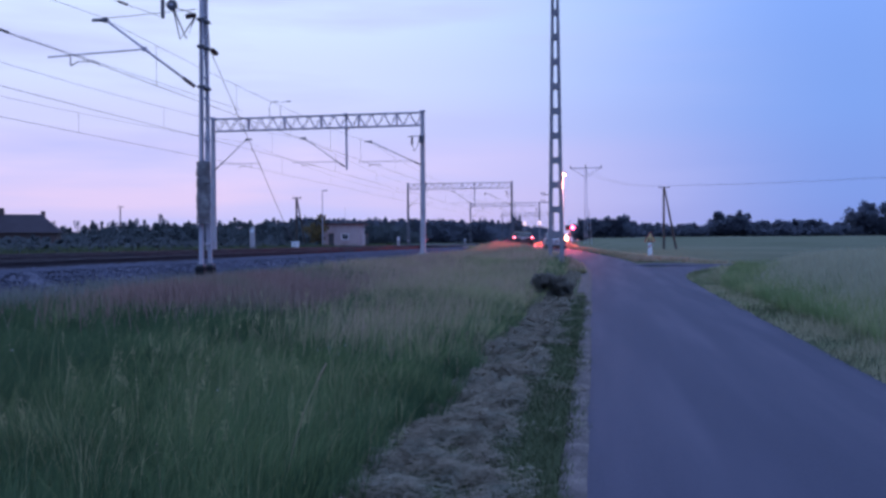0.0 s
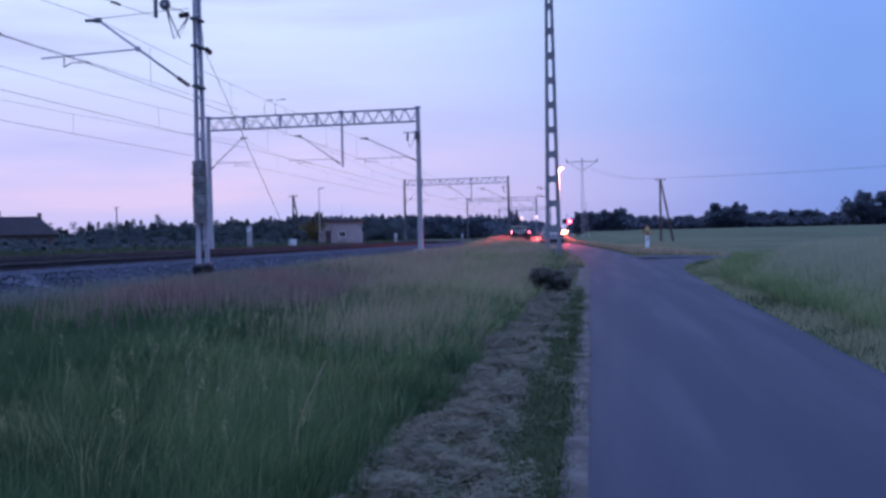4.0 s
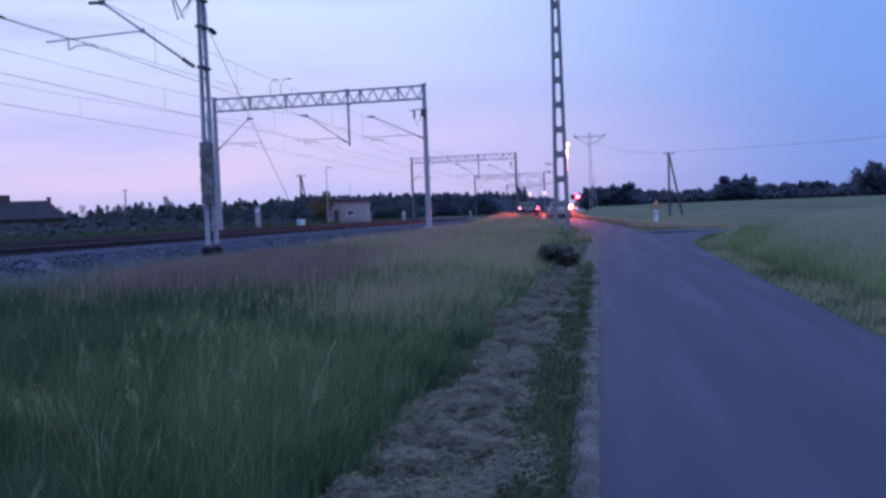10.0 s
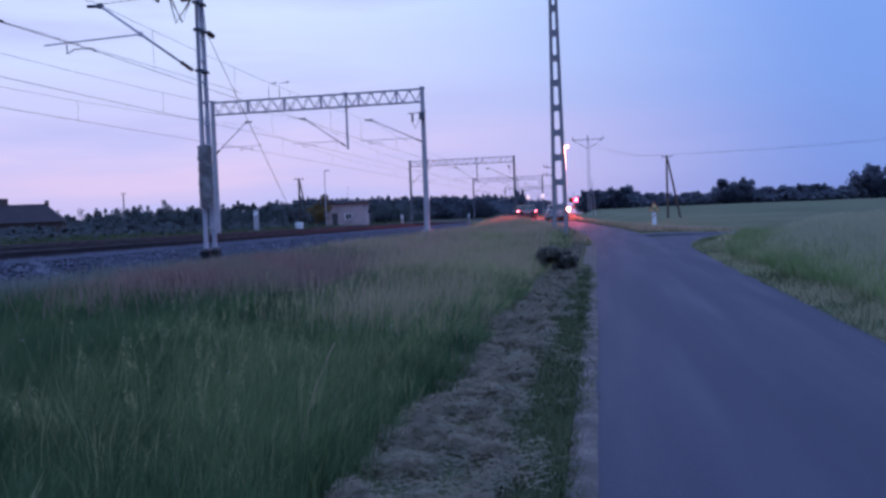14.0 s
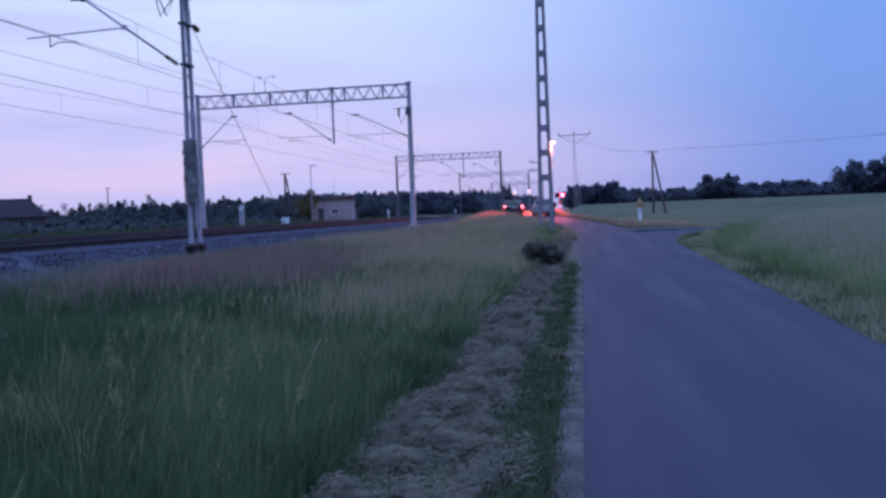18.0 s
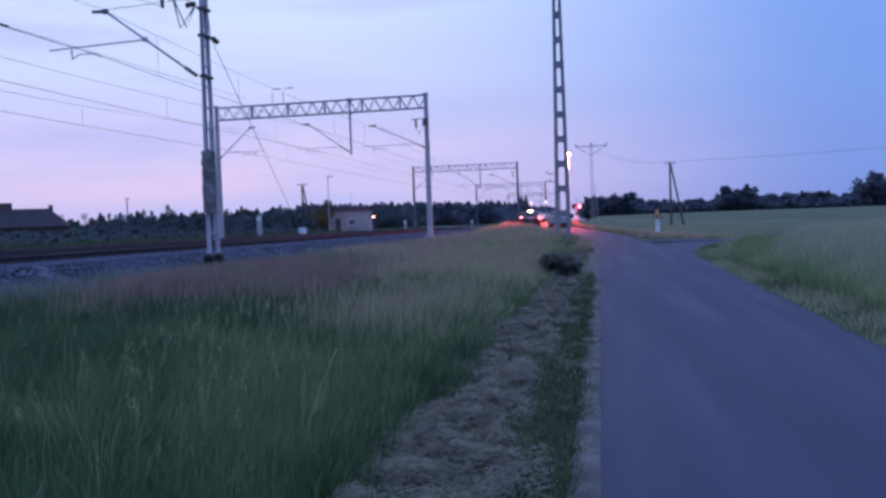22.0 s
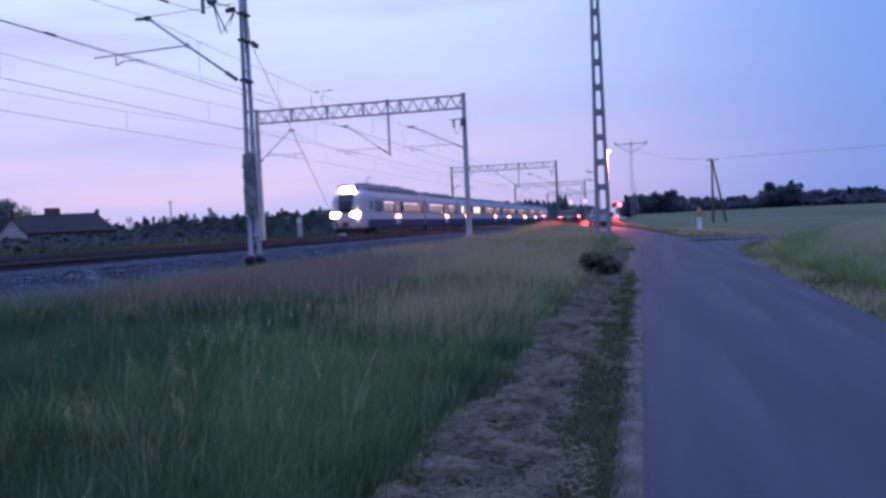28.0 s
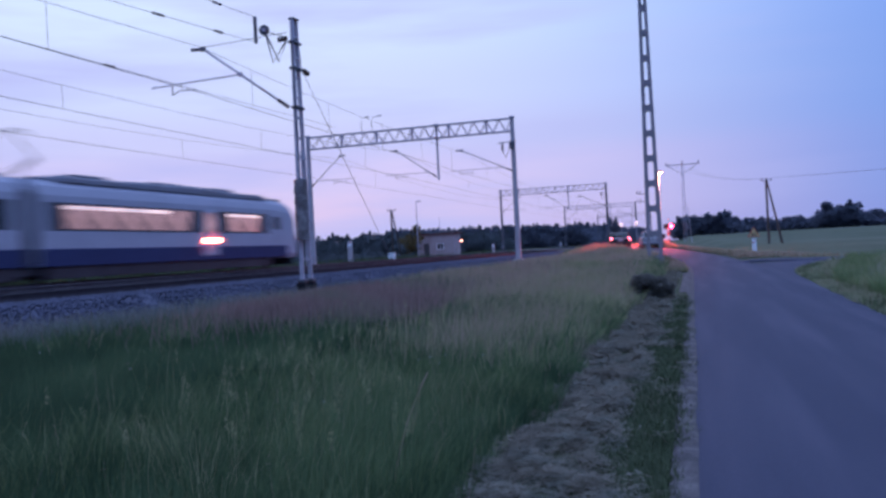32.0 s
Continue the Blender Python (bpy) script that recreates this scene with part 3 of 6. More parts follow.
def lattice_gantry(y0, first=False):
    """A portal over three tracks: two concrete posts, a lattice beam, a drop tube and three bracket arms."""
    g = thing("catenary_gantry", "steel lattice gantry on concrete posts spanning three railway tracks", "gantry", (0, y0, 0), group="gantries over the railway")
    xl, xr = -26.7, -11.4
    zt, zb = (10.55, 9.68) if first else (10.2, 9.4)
    pm = PALECONC if first else DARKSTEEL
    for x, hw in ((xl, 0.14), (xr, 0.15)):
        rings = []
        for z, w in ((0.55, hw * 1.15), (6.0, hw), (zt + 0.05, hw * 0.8)):
            b = w * 0.25
            rings.append([(x + px * w + ex * b, py * w + ey * b, z) for px, py, ex, ey in (
                (-1, -1, 1, 0), (1, -1, -1, 0), (1, -1, 0, 1), (1, 1, 0, -1), (1, 1, -1, 0), (-1, 1, 1, 0), (-1, 1, 0, -1), (-1, -1, 0, 1))])
        post = part("post", Geo().loft(rings), pm, g)
        part("post_cap", Geo().box((x, 0, zt + 0.09), (0.34, 0.36, 0.12), bev=0.03), GALV, post)
        part("footing", Geo().box((x, 0, 0.62), (0.7, 0.7, 0.7), bev=0.08), CONCRETE, post)
        for zz in (1.9, 7.0, 9.0):
            part("clamp_band", Geo().box((x, 0, zz), (hw * 2.25, hw * 2.25, 0.09)), GALV, post)
    for z in (zb, zt):
        for yy in (-0.16, 0.16):
            part("beam_chord", Geo().box(((xl + xr) / 2, yy, z), (xr - xl, 0.07, 0.08)), GALV, g)
    n = 34
    for yy in (-0.16, 0.16):
        for k in range(n):
            x0, x1 = xl + (xr - xl) * k / n, xl + (xr - xl) * (k + 1) / n
            za, zc = (zb, zt) if k % 2 else (zt, zb)
            part("brace", Geo().tube((x0, yy, za), (x1, yy, zc), 0.024, 5), GALV, g)
    for k in range(0, n + 1, 6):
        x = xl + (xr - xl) * k / n
        part("batten", Geo().box((x, 0, (zb + zt) / 2), (0.06, 0.34, zt - zb)), GALV, g)
    part("drop_tube", Geo().tube((-16.8, 0, zt + 0.05), (-16.8, 0, 6.75), 0.075, 10), GALV, g)
    for z in (zb - 0.02, zt + 0.02):
        part("drop_bracket", Geo().box((-16.8, 0, z), (0.3, 0.5, 0.14)), GALV, g)
    cantilever(g, (-11.5, -0.2, 6.97), (-15.0, -0.2, 8.63), (-15.9, -0.2, 7.24), 1, 0.17)
    cantilever(g, (-16.9, -0.15, 6.95), (-19.8, -0.15, 9.0), (-20.7, -0.15, 7.32), 1, 0.18)
    cantilever(g, (-26.5, -0.2, 6.9), (-24.1, -0.2, 9.0), (-23.0, -0.2, 7.32), -1, 0.2)
    # the feeder bracket hung at the post
    part("bracket", Geo().tube((-11.4, -0.2, 8.95), (-12.4, -0.2, 8.9), 0.03, 6), DARKSTEEL, g)
    insulator("bracket_insulator", (-12.1, -0.2, 8.9), (-12.1, -0.2, 8.35), g, 0.09, 5)
    part("jumper_wire", Geo().path([(-12.1, -0.2, 8.35), (-11.95, 0, 7.9), (-11.8, 0.2, 8.3), (-11.7, 0.3, 8.8)], 0.02, 5), WIRE, g)
    if first:  # arcing horns standing on the beam
        for x, dx in ((-22.4, 0.45), (-21.6, 0.6)):
            part("horn", Geo().path([(x, 0, zt), (x - 0.05, 0, zt + 0.7), (x + 0.08, 0, zt + 1.05), (x + dx, 0, zt + 1.1)], 0.022, 5), DARKSTEEL, g)
            part("horn_tip", Geo().box((x + dx, 0, zt + 1.1), (0.3, 0.06, 0.07), bev=0.02), DARKSTEEL, g)
        part("post_cabinet", Geo().box((xr - 0.02, -0.25, 8.7), (0.36, 0.2, 0.5), bev=0.03), DARKSTEEL, g)
    return g


GANTRIES = (55.9, 119.9, 183.7, 250.0)
for k, gy in enumerate(GANTRIES):
    lattice_gantry(gy, k == 0)


def tension_mast():
    m = thing("catenary_mast", "tall two-legged steel catenary mast with tension weights", "mast", (-11.4, 23.3, 0))
    top, foot = 9.05, 1.0
    for y0, y1 in ((-0.29, -0.13), (0.29, 0.13)):
        r = []
        for z, y, w in ((foot, y0, 0.055), (top, y1, 0.05)):
            r.append([(-w, y - 0.045, z), (w, y - 0.045, z), (w, y + 0.045, z), (-w, y + 0.045, z)])
        leg = part("leg", Geo().loft(r), GALV, m)
        part("leg_shoe", Geo().box((0, y0, foot + 0.05), (0.24, 0.24, 0.1), bev=0.02), DARKSTEEL, leg)
        part("footing", Geo().box((0, y0, 0.66), (0.26, 0.26, 0.68), bev=0.04), TAR, leg, "black tarred concrete footing")
    z = 1.7
    while z < 8.9:
        w = 0.29 - (0.16) * (z - foot) / (top - foot)
        part("rung", Geo().box((0, 0, z), (0.07, 2 * w, 0.05)), GALV, m)
        z += 0.62
    part("mast_cap", Geo().box((0, 0, top + 0.03), (0.2, 0.34, 0.06), bev=0.015), DARKSTEEL, m)
    for zz in (7.55, 6.35, 8.35):
        part("collar", Geo().box((0, 0, zz), (0.22, 0.5, 0.09), bev=0.02), DARKSTEEL, m)
    # stack of weights hung before the mast
    w = part("weight_stack", Geo().tube((0.12, -0.36, 4.15), (0.12, -0.36, 2.28), 0.03, 8), DARKSTEEL, m)
    wr = random.Random(17)
    for k in range(17):
        ox, oy, rr = 0.12 + wr.uniform(-0.014, 0.014), -0.36 + wr.uniform(-0.014, 0.014), 0.2 + wr.uniform(-0.008, 0.006)
        part("weight_disc", Geo().tube((ox, oy, 2.3 + k * 0.107), (ox, oy, 2.395 + k * 0.107), rr, 14), WEIGHT, w)
    part("weight_rope", Geo().tube((0.12, -0.36, 4.1), (0.06, -0.35, 8.3), 0.014, 5), WIRE, w)
    part("guide_rod", Geo().tube((0.12, -0.2, 1.5), (0.12, -0.2, 5.0), 0.02, 6), GALV, m)
    # tensioning wheels and links on top
    wheel = part("tension_wheel", Geo().disc((-0.75, -0.5, 8.72), (0, 1, 0), 0.16, 0.07, 18), DARKSTEEL, m)
    part("wheel_hub", Geo().disc((-0.75, -0.5, 8.72), (0, 1, 0), 0.06, 0.14, 12), GALV, wheel)
    for dx in (-0.55, -0.35):
        part("link_rod", Geo().path([(-0.72, -0.5, 8.65), (dx + 0.02, -0.45, 7.72), (-0.12, -0.3, 8.4)], 0.026, 6), DARKSTEEL, m)
    insulator("anchor_insulator", (-0.1, -0.3, 8.45), (-0.42, -0.3, 8.42), m, 0.08, 4)
    part("yoke", Geo().box((-0.86, -0.85, 8.66), (0.07, 0.1, 0.82), bev=0.02), DARKSTEEL, m, "dark vertical yoke plate")
    part("yoke_link", Geo().tube((-0.2, -0.35, 8.5), (-0.86, -0.82, 8.7), 0.014, 6), DARKSTEEL, m)
    cantilever(m, (-0.12, -0.35, 6.33), (-2.9, -0.5, 8.40), (-4.75, -0.6, 7.35), 1, 0.56)
    part("stay_wire", Geo().tube((-2.9, -0.5, 8.45), (-0.1, -0.3, 8.62), 0.01, 5), WIRE, m)
    insulator("side_insulator", (0.1, 0.32, 7.55), (0.1, 0.62, 7.5), m, 0.08, 4)
    guy = part("guy_rope", Geo().tube((0.02, 0.3, 7.62), (0.3, 7.9, 0.6), 0.010, 6), WIRE, m)
    part("turnbuckle", Geo().tube((0.233, 6.05, 2.31), (0.253, 6.6, 1.80), 0.045, 8), DARKSTEEL, guy)
    part("guy_link", Geo().tube((0.02, 0.2, 8.45), (0.02, 0.34, 7.6), 0.012, 5), WIRE, m)
    part("guy_anchor", Geo().box((0.3, 7.95, 0.5), (0.5, 0.6, 0.5), bev=0.06), CONCRETE, guy)
    return m


tension_mast()


def span(p, q, sag, n=10):
    p, q = Vector(p), Vector(q)
    return [p.lerp(q, k / n) - Vector((0, 0, 4 * sag * (k / n) * (1 - k / n))) for k in range(n + 1)]


def overhead_line(axis, ys, zc=6.92, zm=8.45):
    t = thing("overhead_line", "contact wire hung by droppers from a messenger wire", "overhead wire", group="overhead lines of the tracks")
    stagger = 0.22
    c, m, drops = [], [], []
    for k in range(len(ys) - 1):
        sx = stagger if k % 2 else -stagger
        a, b = Vector((axis + sx, ys[k], 0)), Vector((axis - sx, ys[k + 1], 0))
        cs = span(a + Vector((0, 0, zc)), b + Vector((0, 0, zc)), 0.12 if ys[k] < 0 else 0.03)
        ms = span(a + Vector((0, 0, zm)), b + Vector((0, 0, zm)), 0.95 * ((ys[k + 1] - ys[k]) / 64) ** 2)
        c, m = c + cs[(1 if k else 0):], m + ms[(1 if k else 0):]
        drops += [(ms[i], cs[i]) for i in range(1, 10, 2)]
    part("contact_wire", Geo().path(c, 0.011, 5), WIRE, t)
    part("messenger_wire", Geo().path(m, 0.008, 5), WIRE, t)
    for a, b in drops:
        part("dropper", Geo().tube(a, b, 0.006, 4), WIRE, t)
    return t


SUPPORTS = [-41.0, 22.8, *GANTRIES, 314.0]
overhead_line(TRACKS[0] + 0.22, SUPPORTS, 7.06, 8.5)
overhead_line(TRACKS[1] + 0.1, [-10.0, *GANTRIES, 314.0], 7.22, 8.9)
overhead_line(TRACKS[2], [-10.0, *GANTRIES, 314.0], 7.12, 8.8)


def anchored_wire(p, q, sag, beads, label):
    w = thing("anchored_wire", label, "overhead wire", group="tensioned wires fixed to the mast")
    pts = span(p, q, sag, 16)
    part("wire", Geo().path(pts, 0.008, 5), WIRE, w)
    for a in beads:
        v = Vector(p).lerp(Vector(q), a)
        v.z -= 4 * sag * a * (1 - a)
        d = (Vector(q) - Vector(p)).normalized()
        insulator("wire_insulator", v - d * 0.22, v + d * 0.22, w, 0.035, 4)


anchored_wire((-12.26, 22.45, 9.05), (-16.0, -41, 7.2), 0.25, (0.03, 0.06), "upper tensioned wire running to the mast's yoke")
anchored_wire((-12.26, 22.45, 8.28), (-16.0, -41, 4.9), 0.1, (0.03, 0.07), "lower tensioned wire running to the mast's yoke")
anchored_wire((-14.9, 34.0, 7.45), (-14.95, -20, 6.75), 0.05, (0.275,), "second contact wire of the overlap rising past the mast")


# ---------------------------------------------------------------- poles beside the road
def lattice_pole():
    """A tall tapering concrete pole with rounded openings."""
    p = thing("lattice_pole", "tall tapering concrete ladder pole with rounded openings", "pole", (-2.07, 48.6, 0.2), 0)
    H, w0, w1 = 16.5, 0.90, 0.43
    wid = lambda z: w0 + (w1 - w0) * z / H
    for s in (-1, 1):
        r = []
        for z in (0, H / 2, H):
            w, lw = wid(z), 0.22 - 0.05 * z / H
            a, b = s * w / 2, s * (w / 2 - lw)
            r.append([(a, -0.14, z), (a, 0.14, z), (b, 0.12, z), (b, -0.12, z)])
        part("leg", Geo().loft(r), DARKCONC, p)
    z = 0.5
    while z < H - 0.2:
        w = wid(z) - 0.3
        h = 0.17
        xs = np.linspace(-w / 2 - 0.06, w / 2 + 0.06, 9)
        top = [h + 0.2 * abs(2 * x / w) ** 4 for x in xs]
        ring = lambda y: [(x, y, z + t) for x, t in zip(xs, top)] + [(x, y, z - t) for x, t in zip(xs[::-1], top[::-1])]
        part("rung", Geo().loft([ring(-0.11), ring(0.11)]), DARKCONC, p)
        z += 1.42
    part("crossarm", Geo().box((0, 0, H - 0.15), (2.2, 0.16, 0.14), bev=0.03), GALV, p)
    for z in (3.75, 4.2):
        b = part("side_bracket", Geo().box((-0.58, 0, z), (0.42, 0.04, 0.04)), DARKSTEEL, p)
        for x in (-0.66, -0.84):
            part("insulator", Geo().tube((x, 0, z + 0.02), (x, 0, z + 0.17), 0.03, 8, 0.02), CERAMIC, b)
    return p


lattice_pole()


def street_lamp():
    s = thing("street_lamp", "slim street lamp with a glowing orange head", "street lamp", (-3.05, 88.5, 1.1))
    part("pole", Geo().tube((0, 0, 0), (0, 0, 7.3), 0.09, 10, 0.055), GALV, s)
    part("arm", Geo().path([(0, 0, 7.2), (0, -0.1, 7.5), (0.1, -0.4, 7.62), (0.2, -0.9, 7.6)], 0.035, 6), GALV, s)
    hd = part("lamp_head", Geo().box((0.2, -1.0, 7.6), (0.34, 0.7, 0.16), bev=0.05), DARKSTEEL, s)
    part("lamp_lens", Geo().box((0.2, -1.02, 7.49), (0.26, 0.55, 0.14), bev=0.06), SODIUM, hd, "glowing orange lens")
    part("base", Geo().tube((0, 0, -0.1), (0, 0, 0.6), 0.13, 10), GALV, s)


street_lamp()
lamp = new("street_lamp_light", bpy.data.lights.new("street_lamp_light", "POINT"))
lamp.data.energy, lamp.data.color, lamp.data.shadow_soft_size = 3000, (1.0, 0.34, 0.24), 0.15
lamp.location = (-2.85, 87.4, 8.4)


def crossing_signal(at, lit_right=True):
    s = thing("crossing_signal", "level crossing signal post with a glowing red lamp", "railway signal", at, 8)
    post = part("post", Geo().tube((0, 0, 0), (0, 0, 2.75), 0.055, 10), WHITE, s)
    for k in range(3):
        part("red_band", Geo().tube((0, 0, 0.4 + k * 0.7), (0, 0, 0.72 + k * 0.7), 0.058, 10), REDPAINT, post)
    b = part("backboard", Geo().box((0, 0.02, 1.95), (0.95, 0.05, 0.5), bev=0.02), BLACK, s)
    for sx in (-0.27, 0.27):
        part("lens", Geo().disc((sx, -0.05, 1.95), (0, 1, 0), 0.17, 0.08, 16), SIGNALRED if (sx > 0) == lit_right else OFFRED, b, "glowing red lens" if (sx > 0) == lit_right else "unlit red lens")
        hood = Geo()
        hood.loft([[(sx + 0.215 * math.cos(a), y, 1.95 + 0.215 * math.sin(a)) for a in np.linspace(0, math.pi, 9)] + [(sx + 0.2 * math.cos(a), y, 1.95 + 0.2 * math.sin(a)) for a in np.linspace(math.pi, 0, 9)] for y in (-0.02, -0.26)])
        part("hood", hood, BLACK, b)
    part("base", Geo().box((0, 0, 0.05), (0.4, 0.4, 0.3), bev=0.04), CONCRETE, s)
    return s


crossing_signal((-2.25, 86.0, 1.12))
# Extra spot added before the lens, aimed down to redden the ground.
red = new("signal_ground_spot", bpy.data.lights.new("signal_ground_spot", "SPOT"))
red.data.energy, red.data.color, red.data.shadow_soft_size = 170000, (1.0, 0.09, 0.12), 0.13
red.data.spot_size, red.data.spot_blend = radians(94), 1.0
red.matrix_basis = look((-1.98, 85.6, 3.07), (-2.66, 83.7, 1.07))


def warning_sign():
    s = thing("warning_sign", "triangular yellow and red warning sign above a white marker post", "road sign", (4.83, 73.0, float(land(4.83, 73.0)[0])), 6)
    part("post", Geo().tube((0, 0.03, 0), (0, 0.03, 2.2), 0.03, 8), GALV, s)
    tri = lambda r, y, z: [(r * math.sin(a), y, z + r * math.cos(a)) for a in (0, 2.0944, 4.18879)]
    sg = part("sign_plate", Geo().loft([tri(0.56, -0.02, 1.72), tri(0.56, 0.0, 1.72)]), REDPAINT, s, "red triangular border")
    part("sign_face", Geo().loft([tri(0.44, -0.03, 1.72), tri(0.44, -0.02, 1.72)]), YELLOW, sg)
    for k in range(-1, 2):
        part("fence_bar", Geo().box((k * 0.13, -0.035, 1.66), (0.05, 0.01, 0.3)), BLACK, sg)
    part("fence_rail", Geo().box((0, -0.037, 1.64), (0.42, 0.01, 0.05)), BLACK, sg)
    bd = part("marker_board", Geo().box((0, -0.02, 0.72), (0.34, 0.03, 1.12), bev=0.01), WHITE, s)
    part("marker_stripe", Geo().box((0, -0.04, 1.05), (0.40, 0.008, 0.07), Matrix.Rotation(-0.7, 3, "Y")), REDPAINT, bd)


warning_sign()


def timber_pole(name, at, height, spread, rz, label, arms=True):
    p = thing(name, label, "utility pole", at, rz)
    part("leg", Geo().tube((0, 0, 0), (0, 0, height), 0.16, 10, 0.11), TIMBER, p)
    if spread:
        part("brace_leg", Geo().tube((spread, 0, 0), (0.1, 0, height - 0.25), 0.15, 10, 0.1), TIMBER, p)
        part("tie_bolt", Geo().tube((spread * 0.45 - 0.1, 0, height * 0.55), (spread * 0.5 + 0.1, 0, height * 0.55), 0.03, 6), DARKSTEEL, p)
    if arms:
        a = part("crossarm", Geo().box((0.05, 0, height - 0.12), (1.3, 0.1, 0.1), bev=0.02), DARKSTEEL, p)
        for x in (-0.5, 0.05, 0.6):
            part("insulator", Geo().tube((x, 0, height - 0.08), (x, 0, height + 0.14), 0.05, 8, 0.035), CERAMIC, a)
    return p


timber_pole("timber_pole", (8.75, 107.0, 0.55), 7.85, 1.5, 0, "dark A-shaped timber pole carrying thin wires beside the field")
timber_pole("timber_pole", (-39.4, 107.5, 0.9), 6.9, 1.3, 0, "dark A-shaped timber pole behind the railway")
timber_pole("timber_pole", (-98.0, 161.0, 0.9), 8.6, 0, 0, "single dark timber pole among the far trees")
pw = thing("power_wires", "thin wires strung from the timber pole across the field", "power line")
for k, x in enumerate((8.25, 8.8, 9.35)):
    part("wire", Geo().path(span((x, 107, 8.5), (x + 62, 96 + 2 * k, 11.5), 0.9, 14), 0.006, 4), WIRE, pw)
pw2 = thing("power_wires", "slack wires between the roadside poles", "power line")
for k, x in enumerate((-1.9, -0.9)):
    part("wire", Geo().path(span((x, 129, 12.6), (x + 9.8, 107, 8.5), 0.8, 10), 0.01, 4), WIRE, pw2)


def steel_pylon():
    p = thing("lattice_pylon", "slender steel lattice pole with a wide crossarm", "pylon", (-0.95, 129, 1.2), 0)
    H = 11.6
    w = lambda z: 0.26 - 0.15 * z / H
    for sx in (-1, 1):
        for sy in (-1, 1):
            part("leg", Geo().tube((sx * w(0), sy * w(0), 0), (sx * w(H), sy * w(H), H), 0.045, 4), GALV, p)
    n = 14
    for k in range(n):
        z0, z1 = H * k / n, H * (k + 1) / n
        s = 1 if k % 2 else -1
        for sy in (-1, 1):
            part("brace", Geo().tube((s * w(z0), sy * w(z0), z0), (-s * w(z1), sy * w(z1), z1), 0.03, 4), GALV, p)
    part("crossarm", Geo().box((0, 0, H), (4.8, 0.18, 0.12)), GALV, p)
    for sx in (-1, 1):
        part("arm_stay", Geo().tube((sx * 2.2, 0, H - 0.02), (sx * 0.15, 0, H - 1.35), 0.05, 5), GALV, p)
        part("insulator", Geo().tube((sx * 2.3, 0, H + 0.05), (sx * 2.3, 0, H + 0.45), 0.07, 8, 0.05), CERAMIC, p)
    part("insulator", Geo().tube((0, 0, H + 0.05), (0, 0, H + 0.6), 0.08, 8, 0.06), CERAMIC, p)
    part("strut_pole", Geo().tube((0.85, 0.3, 0), (0.45, 0.15, 5.4), 0.06, 6, 0.04), GALV, p)


steel_pylon()


def hut_lamp_post():
    s = thing("yard_lamp", "unlit yard lamp on a thin grey pole", "street lamp", (-33.9, 102, 0.9))
    part("pole", Geo().tube((0, 0, 0), (0, 0, 7.4), 0.08, 8, 0.05), GALV, s)
    part("lamp_head", Geo().box((0.35, 0, 7.42), (0.7, 0.18, 0.12), bev=0.03), GALV, s)


hut_lamp_post()


# ---------------------------------------------------------------- hut beside the tracks
def signal_hut():
    h = thing("railway_hut", "small flat-roofed pale pinkish plastered railway hut with door and window", "hut", (-33.3, 108.5, 0.88), 6)
    W, D, H = 5.1, 3.6, 3.2

    def wall(x0, x1, z0, z1):
        part("wall", Geo().box(((x0 + x1) / 2, 0, (z0 + z1) / 2), (x1 - x0, 0.25, z1 - z0)), PLASTER, h)
    wall(-W / 2, -1.82, 0, H)
    wall(-1.82, -1.12, 2.0, H)
    wall(-1.12, -0.10, 0, H)
    wall(-0.10, 0.90, 0, 1.15)
    wall(-0.10, 0.90, 1.98, H)
    wall(0.90, W / 2, 0, H)
    for sx in (-1, 1):
        part("wall", Geo().box((sx * (W / 2 - 0.125), D / 2 + 0.125, H / 2), (0.25, D - 0.002, H)), PLASTER, h)
    part("wall", Geo().box((0, D, H / 2), (W - 0.52, 0.25, H)), PLASTER, h)
    part("plinth", Geo().box((0.5, -0.14, 0.2), (W - 1.1, 0.03, 0.36)), CONCRETE, h, "grey splash plinth")
    part("roof", Geo().box((0.15, D / 2, H + 0.08), (W + 0.45, D + 0.7, 0.16), bev=0.04), ROOFFELT, h)
    part("fascia", Geo().box((0.15, -0.36, H + 0.06), (W + 0.47, 0.03, 0.2)), ROOFFELT, h, "dark red roof edge board")
    d = part("door", Geo().box((-1.47, 0.03, 1.0), (0.70, 0.06, 1.98)), DARKSTEEL, h, "dark closed door")
    part("door_frame", Geo().box((-1.80, -0.12, 1.0), (0.05, 0.06, 2.0)).box((-1.14, -0.12, 1.0), (0.05, 0.06, 2.0)).box((-1.47, -0.12, 1.98), (0.7, 0.06, 0.05)), TIMBER, d)
    part("door_handle", Geo().box((-1.2, -0.03, 1.0), (0.12, 0.05, 0.03)), CHROME, d)
    w = part("window_frame", Geo().box((0.4, -0.02, 1.19), (0.98, 0.14, 0.1)).box((0.4, -0.02, 1.94), (0.98, 0.14, 0.1)).box((-0.06, -0.02, 1.56), (0.1, 0.14, 0.65)).box((0.86, -0.02, 1.56), (0.1, 0.14, 0.65)), WHITE, h, "white window frame")
    part("pane", Geo().box((0.4, 0.02, 1.56), (0.82, 0.02, 0.65)), GLASSDARK, w)
    part("glazing_bar", Geo().box((0.4, 0.0, 1.56), (0.04, 0.05, 0.65)), WHITE, w)
    part("sill", Geo().box((0.4, -0.2, 1.12), (1.14, 0.2, 0.05)), CONCRETE, h)
    part("rain_pipe", Geo().tube((2.4, -0.2, 0.1), (2.4, -0.2, H), 0.05, 8), GALV, h)
    part("aerial", Geo().tube((0.2, 1.2, H), (0.2, 1.2, H + 2.4), 0.025, 6), GALV, h)


